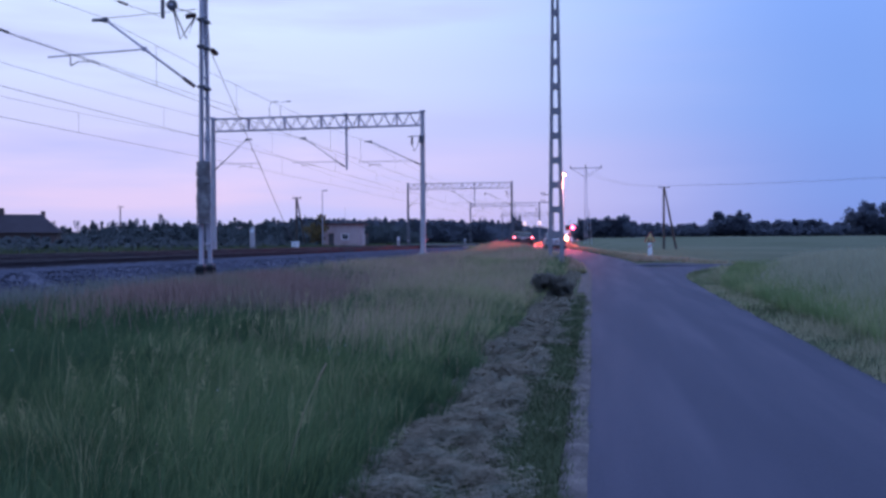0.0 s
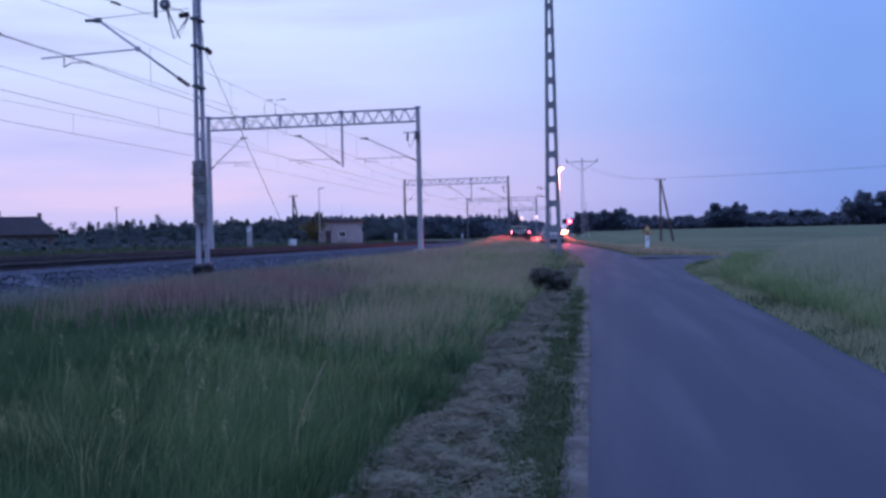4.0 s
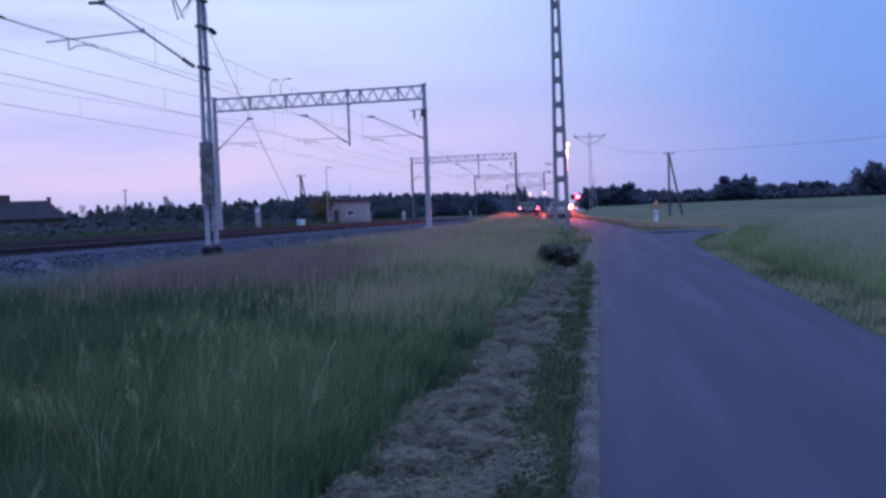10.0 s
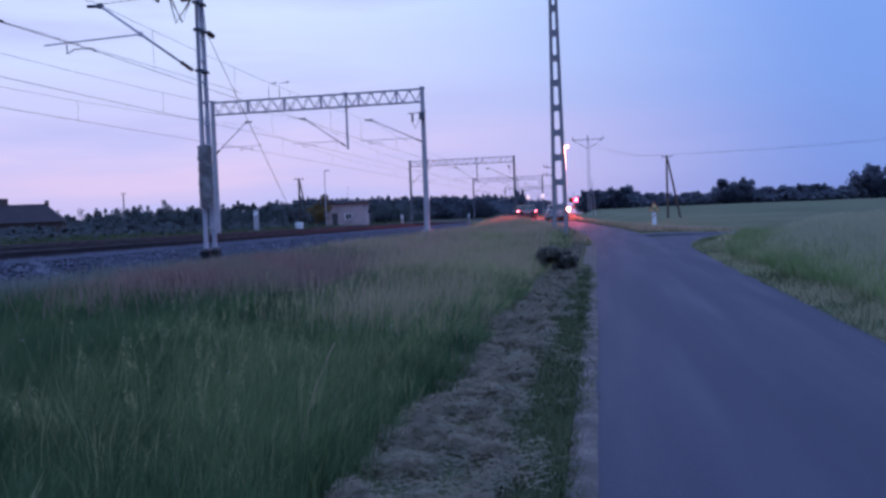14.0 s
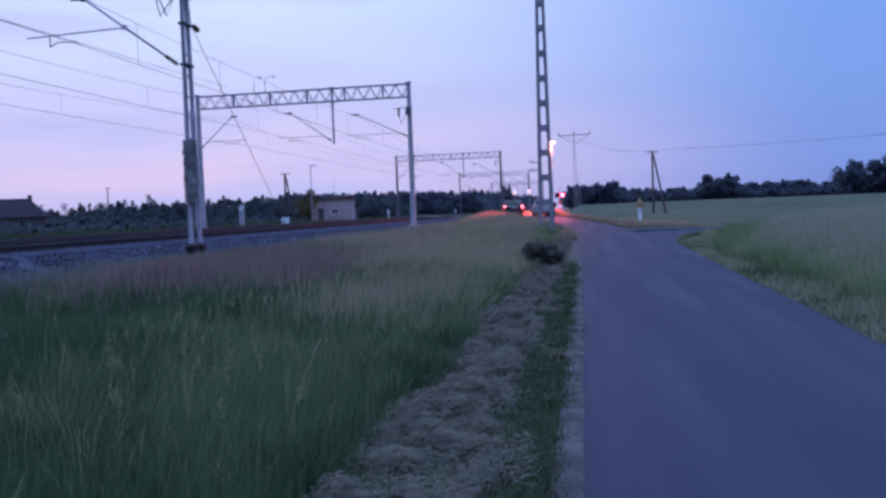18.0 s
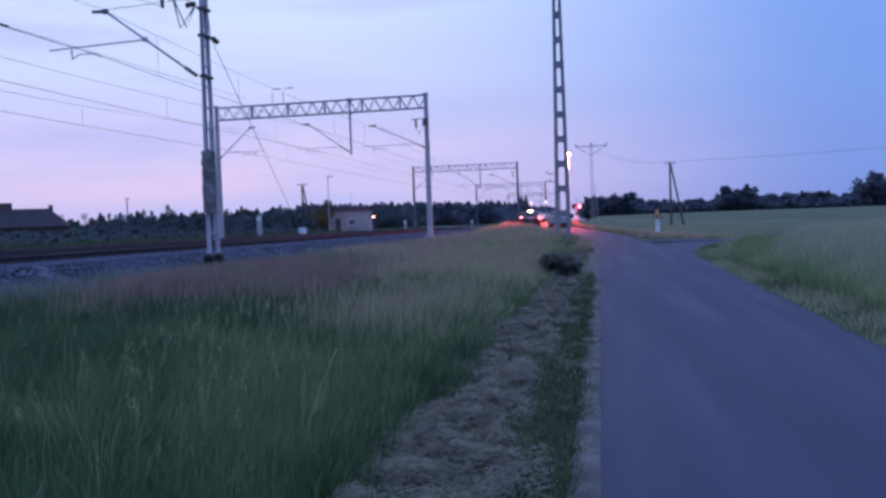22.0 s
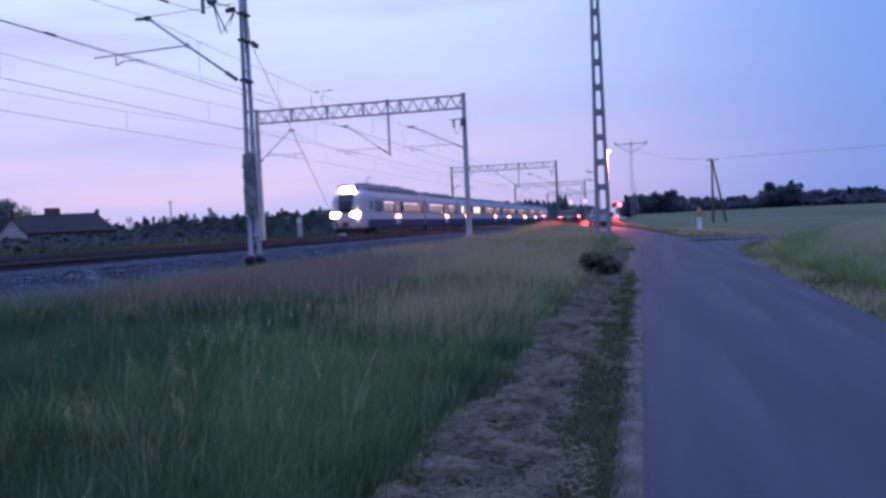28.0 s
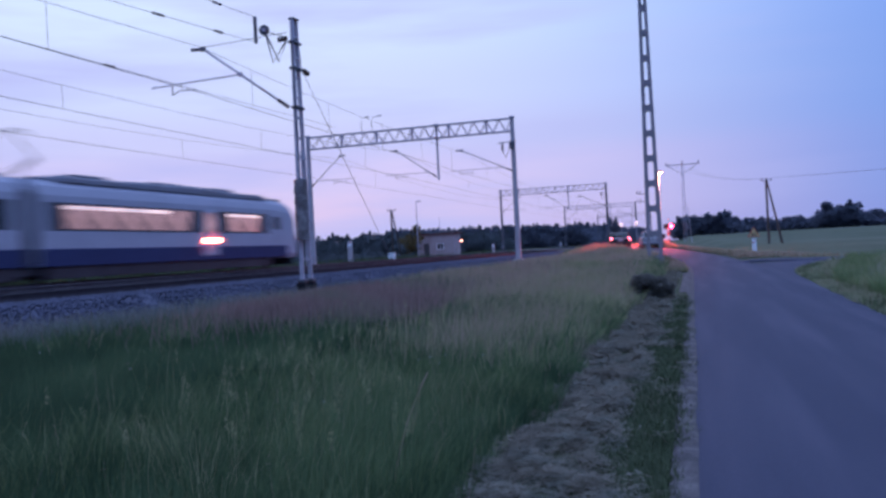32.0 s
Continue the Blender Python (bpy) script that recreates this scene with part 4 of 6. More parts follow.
signal_hut()


def beacon():
    """A lamp head on the hut's side; a made-up swing of its lens to the road stands for switching on as the train
    nears.
    """
    b = thing("signal_lamp", "small signal lamp head with a pinkish glowing lens", "signal lamp", (-29.35, 106.6, 3.0))
    part("housing", Geo().box((0, 0.1, 0), (0.42, 0.22, 0.46), bev=0.05), BLACK, b)
    part("lens", Geo().disc((0, -0.03, 0), (0, 1, 0), 0.15, 0.06, 14), PINKLAMP, b, "pinkish glowing lens")
    p = thing("signal_lamp_post", "thin dark post carrying a small signal lamp", "post", (-29.35, 106.8, 0.9))
    part("post", Geo().tube((0, 0, 0), (0, 0, 1.87), 0.06, 8), DARKSTEEL, p)
    part("base", Geo().box((0, 0, 0.05), (0.4, 0.4, 0.2), bev=0.03), CONCRETE, p)
    return b


BEACON = beacon()


def marker_post(at, w, h, label, name="marker_post"):
    p = thing(name, label, "post", at)
    part("post", Geo().box((0, 0, h / 2), (w, 0.14, h), bev=0.03), PALECONC, p)
    part("cap", Geo().box((0, 0, h + 0.02), (w + 0.05, 0.18, 0.05), bev=0.01), WHITE, p)
    part("plate", Geo().box((0, -0.085, h - 0.3), (w * 0.9, 0.02, 0.3)), WHITE, p)


marker_post((-31.95, 75.3, 0.86), 0.3, 2.3, "pale concrete marker post beside the far track")
marker_post((-32.3, 75.6, 0.86), 0.22, 2.2, "narrow pale concrete marker post beside the far track")
for gx, gy in ((-26.9, 119), (-26.9, 183)):
    marker_post((gx - 0.6, gy - 2, 0.9), 0.35, 1.5, "white signal plate on a short post by the track", "signal_plate_post")


def cable_marker():
    m = thing("cable_marker", "short dark cable marker stub in the grass by the bank", "post", (-10.6, 29.5, 0.45))
    part("stub", Geo().tube((0, 0, 0), (0, 0, 0.5), 0.13, 10, 0.11), DARKCONC, m)
    part("cap", Geo().tube((0, 0, 0.5), (0, 0, 0.56), 0.15, 10, 0.1), DARKSTEEL, m)


cable_marker()


def relay_box():
    b = thing("relay_box", "small white railway relay cabinet on a concrete foot", "cabinet", (-31.3, 85.0, 0.86))
    part("cabinet", Geo().box((0, 0, 0.62), (0.7, 0.5, 0.65), bev=0.03), WHITE, b)
    part("foot", Geo().box((0, 0, 0.14), (0.6, 0.42, 0.34)), CONCRETE, b)
    part("lid", Geo().box((0, 0, 0.97), (0.8, 0.6, 0.06), bev=0.02), WHITE, b)
    part("handle", Geo().box((0.2, -0.27, 0.6), (0.04, 0.03, 0.14)), DARKSTEEL, b)


relay_box()


# ---------------------------------------------------------------- farm behind the tracks
def farmhouse():
    f = thing("farmhouse", "low farmhouse with a large dark tiled roof and chimneys", "house", (-92.9, 121, 0.8), 30)
    W, D, H, R = 14.0, 8.0, 2.7, 5.75
    part("wall", Geo().box((0, 0, H / 2), (W, D, H)), BRICKRED, f)
    r = Geo()
    e = 0.5
    r.add([(-W / 2 - e, -D / 2 - e, H), (W / 2 + e, -D / 2 - e, H), (W / 2 + e, D / 2 + e, H), (-W / 2 - e, D / 2 + e, H),
           (-W / 2 + 0.4, 0, R), (W / 2 - 2.6, 0, R)], [(0, 1, 5, 4), (2, 3, 4, 5), (1, 2, 5), (3, 0, 4), (3, 2, 1, 0)])
    roof = part("roof", r, ROOFTILE, f, "dark hipped tile roof")
    part("chimney", Geo().box((-2.3, 0.2, 6.0), (2.3, 1.0, 1.5), bev=0.05), BRICKRED, roof, "broad brick chimney")
    part("chimney", Geo().box((4.6, 0.3, 5.2), (0.6, 0.6, 2.2), bev=0.04), BRICKRED, roof, "narrow brick chimney")
    for x in (-5.5, -2.0, 2.0, 5.5):
        w = part("window", Geo().box((x, -D / 2 - 0.03, 1.35), (1.2, 0.08, 1.2)), TIMBER, f)
        part("pane", Geo().box((x, -D / 2 - 0.06, 1.35), (1.0, 0.04, 1.0)), GLASSDARK, w)


farmhouse()


def shed():
    s = thing("farm_shed", "small pale gabled shed beside the farmhouse", "shed", (-92.3, 107.7, 0.8), 38)
    W, D, H = 3.6, 5.0, 2.5
    g = Geo()
    g.add([(-W / 2, y, 0) for y in (-D / 2, D / 2)] + [(W / 2, y, 0) for y in (-D / 2, D / 2)] + [(-W / 2, y, H) for y in (-D / 2, D / 2)] + [(W / 2, y, H) for y in (-D / 2, D / 2)] + [(0, y, H + 2.2) for y in (-D / 2, D / 2)],
          [(0, 2, 6, 8, 4), (1, 5, 9, 7, 3), (0, 4, 5, 1), (2, 3, 7, 6), (4, 8, 9, 5), (6, 7, 9, 8), (0, 1, 3, 2)])
    part("wall", g, PLASTER, s)
    for sx in (-1, 1):
        part("roof_slope", Geo().box((sx * 0.96, 0, H + 1.12), (3.0, D + 0.5, 0.1), Matrix.Rotation(sx * 0.885, 3, "Y")), ROOFTILE, s)
    part("door", Geo().box((0, -D / 2 - 0.03, 0.95), (1.0, 0.06, 1.9)), TIMBER, s)


shed()


# ---------------------------------------------------------------- cars waiting at the crossing
def car(at, rz, paint, label, name, tall=1.5, width=1.82, braking=True):
    c = thing(name, label, "car", at, rz)
    L, W, H = 4.3, width, tall
    def ring(y, hw, z0, z1, b=0.1):
        return [(-hw + b, y, z0), (hw - b, y, z0), (hw, y, z0 + b), (hw * 0.98, y, z1 - b), (hw - b * 1.4, y, z1), (-hw + b * 1.4, y, z1), (-hw * 0.98, y, z1 - b), (-hw, y, z0 + b)]
    hw = W / 2
    body = Geo().loft([ring(0.0, hw * 0.9, 0.42, 0.95), ring(0.12, hw * 0.98, 0.28, 1.0), ring(0.8, hw, 0.24, 1.02), ring(2.9, hw, 0.24, 0.98), ring(3.6, hw * 0.98, 0.24, 0.88), ring(4.15, hw * 0.92, 0.28, 0.74), ring(L, hw * 0.8, 0.36, 0.66)])
    part("body", body, paint, c, smooth=False)
    pillar = lambda p, q: Geo().tube(p, q, 0.05, 6)
    rf = Geo().loft([ring(0.42, hw * 0.80, H - 0.1, H - 0.04, 0.025), ring(0.9, hw * 0.8, H - 0.08, H, 0.03), ring(1.6, hw * 0.8, H - 0.08, H, 0.03), ring(2.15, hw * 0.78, H - 0.11, H - 0.05, 0.025)])
    cb = part("roof", rf, paint, c)
    slab = lambda pts, d: Geo().add([*pts, *[(x, y + d, z) for x, y, z in pts]], [(0, 1, 2, 3), (7, 6, 5, 4), (0, 4, 5, 1), (3, 2, 6, 7), (0, 3, 7, 4), (1, 5, 6, 2)])
    part("rear_window", slab([(-hw * 0.80, 0.14, 0.97), (hw * 0.80, 0.14, 0.97), (hw * 0.72, 0.42, H - 0.08), (-hw * 0.72, 0.42, H - 0.08)], 0.02), CARGLASS, cb)
    part("windscreen", slab([(-hw * 0.84, 2.98, 0.95), (hw * 0.84, 2.98, 0.95), (hw * 0.72, 2.14, H - 0.09), (-hw * 0.72, 2.14, H - 0.09)], 0.02), CARGLASS, cb)
    for y in (0.95, 1.75):
        for s in (-0.36, 0.36):
            part("headrest", Geo().box((s, y, 1.12), (0.26, 0.12, 0.2), bev=0.05), BLACK, c)
    for s in (-1, 1):
        part("rear_pillar", pillar((s * hw * 0.84, 0.2, 0.96), (s * hw * 0.76, 0.45, H - 0.06)), paint, cb)
        part("middle_pillar", pillar((s * hw * 0.88, 1.6, 0.96), (s * hw * 0.77, 1.6, H - 0.05)), paint, cb)
        part("front_pillar", pillar((s * hw * 0.88, 2.95, 0.94), (s * hw * 0.75, 2.13, H - 0.08)), paint, cb)
        for y0, y1, y2, y3 in ((0.28, 1.54, 1.54, 0.5), (1.66, 2.85, 2.1, 1.66)):
            q = [(s * hw * 0.87, y0, 0.97), (s * hw * 0.87, y1, 0.97), (s * hw * 0.77, y2, H - 0.09), (s * hw * 0.77, y3, H - 0.09)]
            part("side_window", Geo().add([*q, *[(x - s * 0.02, y, z) for x, y, z in q]], [(0, 1, 2, 3), (7, 6, 5, 4), (0, 4, 5, 1), (3, 2, 6, 7), (0, 3, 7, 4), (1, 5, 6, 2)]), CARGLASS, cb)
        part("tail_lamp", Geo().box((s * hw * 0.84, 0.03, 0.86), (0.16, 0.12, 0.11), bev=0.03), TAILRED if braking else OFFRED, c, "glowing red tail lamp" if braking else "dim red tail lamp")
        part("mirror", Geo().box((s * (hw + 0.08), 2.75, 1.02), (0.18, 0.1, 0.13), bev=0.03), paint, c)
        for y in (0.85, 3.45):
            w = part("wheel", Geo().disc((s * (hw - 0.1), y, 0.31), (1, 0, 0), 0.31, 0.21, 20), RUBBER, c)
            part("rim", Geo().disc((s * (hw + 0.005), y, 0.31), (1, 0, 0), 0.2, 0.03, 14), CHROME, w)
    part("bumper", Geo().box((0, 0.0, 0.46), (W * 0.9, 0.2, 0.2), bev=0.05), BLACK if paint is DARKCAR else paint, c)
    part("tail_strip", Geo().box((0, 0.0, 0.86), (W * 0.62, 0.06, 0.05), bev=0.015), WHITE, c, "pale bar between the tail lamps")
    pl = part("number_plate", Geo().box((0, -0.03, 0.72), (0.5, 0.02, 0.11)), WHITE, c)
    part("plate_bar", Geo().box((0, -0.045, 0.72), (0.36, 0.006, 0.05)), BLACK, pl)
    return c


car((-6.48, 79.6, 1.22), 10, DARKCAR, "black car with glowing tail lamps waiting at the crossing", "black_car", 1.42, 2.0)
PALE_CAR = car((-3.22, 72.6, 1.08), 8, WHITECAR, "pale grey car waiting behind another car at the crossing", "pale_car", 1.46, braking=False)


def switching_drum(parent, at):
    """A round drum added on the car's tail; turning its one glowing face to or from the road behind imitates a lamp
    switching.
    """
    d = part("switching_drum", Geo().tube((0, 0, -0.19), (0, 0, 0.19), 0.19, 18), OFFRED, parent, "dark red drum added to imitate a lamp switching")
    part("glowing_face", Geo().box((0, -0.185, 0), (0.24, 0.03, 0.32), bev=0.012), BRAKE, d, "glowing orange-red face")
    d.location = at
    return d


DRUM = switching_drum(PALE_CAR, (0.84, -0.12, 0.98))

for px, py, pz in ((-11.4, 143, 4.7), (-8.9, 143, 4.8)):
    bl = thing("crossing_lamp", "round lamp glowing pale pink on a post beyond the crossing", "lamp", (px, py, 0.9))
    part("post", Geo().tube((0, 0, 0), (0, 0, pz - 0.9), 0.06, 8), GALV, bl)
    part("globe", Geo().loft([[(0.3 * math.sin(t) * math.cos(a), 0.3 * math.sin(t) * math.sin(a), pz - 0.9 + 0.36 * math.cos(t)) for a in np.linspace(0, 6.2832, 13)[:-1]] for t in np.linspace(0.15, 3.0, 8)]), mat("pale_lamp_globe", (0.8, 0.7, 0.7), 0.4, emit=(1.0, 0.62, 0.66), power=0.9), bl, smooth=True)


# ---------------------------------------------------------------- the passenger train
NOSE, MID, CARS = 21.5, 17.37, 8
TRAIN_LEN = 2 * NOSE + 6 * MID
LAMPS = (10.9, 31.8, 43.6, 66.5, 80.7, 102.7, 119.5, 137.4)


def body_ring(y, hw=1.4, z0=0.62, top=3.94, side=3.3):
    h = hw
    pts = [(-h * 0.93, z0), (h * 0.93, z0), (h, z0 + 0.25), (h, side * 0.6), (h * 0.985, side), (h * 0.90, side + (top - side) * 0.55), (h * 0.72, top - 0.06), (h * 0.45, top), (-h * 0.45, top), (-h * 0.72, top - 0.06), (-h * 0.90, side + (top - side) * 0.55), (-h * 0.985, side), (-h, side * 0.6), (-h, z0 + 0.25)]
    return [(x, y, z) for x, z in pts]


def train():
    t = thing("passenger_train", "silver and dark blue passenger train with lit windows", "train", (TRACKS[2], 100, RAILZ))
    cuts = [0.0, NOSE] + [NOSE + MID * (k + 1) for k in range(6)] + [TRAIN_LEN]
    pane_cache = {}

    def pane(w, h, lit):
        key = (round(w, 2), round(h, 2))
        if key not in pane_cache:
            pane_cache[key] = Geo().box((0, 0, 0), (0.03, w, h), bev=0.01)
        return part("window", pane_cache[key].mesh("pane"), lit)

    for i in range(CARS):
        a, b = cuts[i] + 0.35, cuts[i + 1] - 0.35
        first, last = i == 0, i == CARS - 1
        rings = []
        nose = [(0.0, 0.95, 0.7, 2.3, 1.8), (0.15, 1.2, 0.6, 2.85, 2.35), (0.45, 1.32, 0.56, 3.4, 2.8), (0.9, 1.37, 0.56, 3.74, 3.05), (1.7, 1.39, 0.58, 3.9, 3.2), (3.4, 1.4, 0.62, 3.94, 3.3)]
        if first:
            a = 3.4
            rings = [body_ring(y, hw, z0, top, sd) for y, hw, z0, top, sd in nose]
        rings += [body_ring(a), body_ring((a + b) / 2)] if not first else [body_ring((a + b) / 2)]
        if last:
            b = TRAIN_LEN - 3.4
            rings += [body_ring(b)] + [body_ring(TRAIN_LEN - y, hw, z0, top, sd) for y, hw, z0, top, sd in nose[::-1][1:]]
        else:
            rings += [body_ring(b)]
        body = part("car_body", Geo().loft(rings), SILVER, t, "silver grey end car" if first or last else "silver grey middle car")
        lo, hi = (a - 1.6 if first else a), (b + 1.6 if last else b)
        # blue lower band, dark waist line and roof walk
        for s in (-1, 1):
            part("blue_band", Geo().box((s * 1.392, (lo + hi) / 2, 0.95), (0.05, hi - lo, 0.66), bev=0.015), BLUE, body)
            part("window_band", Geo().box((s * 1.397, (a + b) / 2, 2.5), (0.03, b - a - 1.0, 1.08), bev=0.01), GLASSDARK, body, "dark glass strip")
            part("gutter", Geo().box((s * 1.30, (a + b) / 2, 3.42), (0.06, b - a, 0.05)), ROOFGREY, body)
        part("roof_walk", Geo().box((0, (a + b) / 2, 3.96), (1.9, b - a - 0.6, 0.12), bev=0.05), ROOFGREY, body)
        rnd = random.Random(50 + i)
        top = (0.54, 0.30, 0.20, 0.26, 0.20, 0.24, 0.20, 0.24)[i]
        f0, f1 = (a - 1.3 if first else a + 0.5), (b - 0.6 if not last else b + 0.6)
        cross = lambda y, h, w: [(x * w, y, 3.86 + z * h) for x, z in ((-1.18, 0), (1.18, 0), (1.12, 0.62), (0.86, 1.0), (-0.86, 1.0), (-1.12, 0.62))]
        rows = [cross(f0, 0.12, 0.8), cross(f0 + 1.2, top * 0.8 + 0.1, 1.0)]
        y = f0 + 3.0
        while y < f1 - 3.0:
            h = top + 0.1 + rnd.uniform(-0.07, 0.05)
            rows += [cross(y, h, 1.0), cross(y + rnd.uniform(1.0, 1.8), h, 1.0)]
            y += rnd.uniform(3.0, 4.6)
        rows += [cross(f1 - 1.0, top * 0.8 + 0.1, 1.0), cross(f1, 0.1, 0.8)]
        fairing = part("roof_fairing", Geo().loft(rows), ROOFGREY, body, "long dark grey roof fairing")
        y = f0 + 2.2
        while y < f1 - 3:
            l = rnd.uniform(1.4, 2.6)
            part("roof_unit", Geo().box((0, y + l / 2, 3.98 + top), (1.3, l, rnd.uniform(0.1, 0.22)), bev=0.05), ROOFGREY, fairing)
            y += l + rnd.uniform(1.2, 3.2)
        # windows between the doors
        lamp_y = LAMPS[i]
        bright = i == 2
        for s in (-1, 1):
            y = a + 1.35
            k = 0
            while y + 1.62 < b - 0.5:
                w = 1.62
                if abs(y + w / 2 - lamp_y) > 1.45 and not (bright and 45.6 < y + w / 2 < 48.2) and not (first and y < 6.0) and not (last and y > TRAIN_LEN - 6.4):
                    if w > 0:
                        p = pane(w, 0.92, PANE_LIT if bright else PANE_DIM)
                        p.parent = body
                        p.location = (s * 1.412, y + w / 2, 2.5)
                        if rnd.random() < 0.93:
                            # Glowing strip on the pane's outer face stands for ceiling light inside.
                            q = part("pane_glow_strip", Geo().box((s * 1.426, y + w / 2, 2.86), (0.012, w * 0.98, 0.13)), STRIP, p)
                            q.matrix_parent_inverse = Matrix.Translation((-s * 1.412, -(y + w / 2), -2.5))
                y += w + 0.035
                k += 1
            d = part("door", Geo().box((s * 1.405, lamp_y, 1.95), (0.05, 1.35, 2.25), bev=0.03), SILVER, body, "silver entrance door")
            part("door_pane", Geo().box((s * 1.435, lamp_y, 2.45), (0.02, 0.85, 0.95), bev=0.02), PANE_LIT if bright else PANE_DIM, d)
            part("door_lamp", Geo().box((s * 1.46, lamp_y, 1.57), (0.09, 1.05, 0.19), bev=0.035), DOORLAMP, d, "glowing orange-red lamp strip")
        for s in (-1, 1):
            part("skirt", Geo().box((s * 1.30, (a + b) / 2, 0.39), (0.05, b - a - 0.8, 0.48), bev=0.02), UNDER, body, "dark grimy skirt panel")
        # running gear
        for by in ([4.6, b] if first else [b] if not last else [TRAIN_LEN - 4.6]):
            bg = part("bogie", Geo().box((0, by, 0.42), (2.1, 3.3, 0.32), bev=0.06), UNDER, t)
            for dy in (-1.25, 1.25):
                for s in (-1, 1):
                    part("wheel", Geo().disc((s * 0.75, by + dy, 0.44), (1, 0, 0), 0.44, 0.14, 18), RAIL, bg)
        for k in range(3):
            y = a + 3.0 + k * (b - a - 6) / 2
            if abs(y - b) > 2.5 and not ((first or last) and (y < 7.5 or y > TRAIN_LEN - 7.5)):
                part("equipment_box", Geo().box((0, y, 0.48), (2.4, 2.3, 0.45), bev=0.05), UNDER, body)
        if not last:
            part("gangway_bellows", Geo().box((0, cuts[i + 1], 2.1), (2.35, 0.72, 2.8), bev=0.08), UNDER, t, "dark corrugated gangway")
    # the cab ends
    for end in (0, 1):
        f = (lambda y: y) if not end else (lambda y: TRAIN_LEN - y)
        s1 = 1 if not end else -1
        ws = Geo()
        rr = []
        for y, w, z in ((-0.05, 0.86, 1.92), (-0.05, 0.92, 2.3), (0.09, 1.0, 2.9), (0.38, 0.98, 3.45), (0.62, 0.86, 3.62)):
            row = [(x * w, f(y + e), z - e * 0.9) for x, e in ((-1, 0.16), (-0.6, 0.03), (0, 0), (0.6, 0.03), (1, 0.16))]
            rr.append(row + [(x, yy + s1 * 0.1, zz - 0.06) for x, yy, zz in row[::-1]])
        part("windscreen", ws.loft(rr), GLASSDARK, t, "dark raked windscreen")
        for s in (-1, 1):
            part("cab_window", Geo().box((s * 1.37, f(2.95), 2.55), (0.06, 0.95, 0.75), bev=0.03), GLASSDARK, t)
            lm = part("lamp_housing", Geo().box((s * 0.92, f(0.30), 1.72), (0.64, 0.42, 0.44), bev=0.08), BLACK, t)
            part("headlamp" if not end else "tail_lamp", Geo().box((s * 0.92, f(0.03), 1.72), (0.56, 0.08, 0.36), bev=0.035), HEADLAMP if not end else OFFRED, lm, "glowing warm headlamp" if not end else "unlit red tail lamp")
        tl = part("lamp_housing", Geo().box((0, f(1.15), 3.85), (1.1, 0.6, 0.46), bev=0.08), BLACK, t)
        part("top_lamp", Geo().box((0, f(0.84), 3.86), (0.98, 0.08, 0.38), bev=0.035), HEADLAMP if not end else OFFRED, tl)
        part("coupler", Geo().box((0, f(0.0), 0.92), (0.5, 0.6, 0.4), bev=0.06), UNDER, t)
        part("snow_plough", Geo().loft([[(-1.25, f(0.9), 0.16), (0, f(0.2), 0.16), (1.25, f(0.9), 0.16), (0, f(0.6), 0.16)], [(-1.3, f(0.95), 0.6), (0, f(0.3), 0.6), (1.3, f(0.95), 0.6), (0, f(0.7), 0.6)]]), UNDER, t)
    # raised pantographs
    for y0 in (126.2,):
        pg = part("pantograph", Geo().tube((-0.4, y0, 4.1), (-0.1, y0 + 1.5, 4.85), 0.035, 6).tube((0.4, y0, 4.1), (0.1, y0 + 1.5, 4.85), 0.035, 6).tube((0, y0 + 1.5, 4.85), (0, y0 + 0.2, 5.75), 0.03, 6), DARKSTEEL, t)
        part("contact_bow", Geo().path([(-0.85, y0 + 0.2, 5.6), (-0.6, y0 + 0.2, 5.8), (0.6, y0 + 0.2, 5.8), (0.85, y0 + 0.2, 5.6)], 0.03, 6), DARKSTEEL, pg)
    return t


TRAIN = train()


# ---------------------------------------------------------------- woods and trees
def leaf_cloud(rnd, centres, radii, per, size, flat=0.75):
    """Small leaf triangles scattered through ellipsoids."""
    n = len(centres) * per
    c = np.repeat(np.asarray(centres, float), per, 0)
    r = np.repeat(np.asarray(radii, float), per, 0)
    u = rnd.normal(size=(n, 3))
    u /= np.linalg.norm(u, axis=1)[:, None]
    p = c + u * r * (rnd.rand(n, 1) ** 0.45)
    s = size * (0.6 + 0.8 * rnd.rand(n, 1))
    a, b = rnd.normal(size=(n, 3)), rnd.normal(size=(n, 3))
    a /= np.linalg.norm(a, axis=1)[:, None]
    b /= np.linalg.norm(b, axis=1)[:, None]
    V = np.stack([p - a * s, p + a * s, p + b * s * 1.2], 1).reshape(-1, 3)
    return V, np.arange(3 * n).reshape(-1, 3)


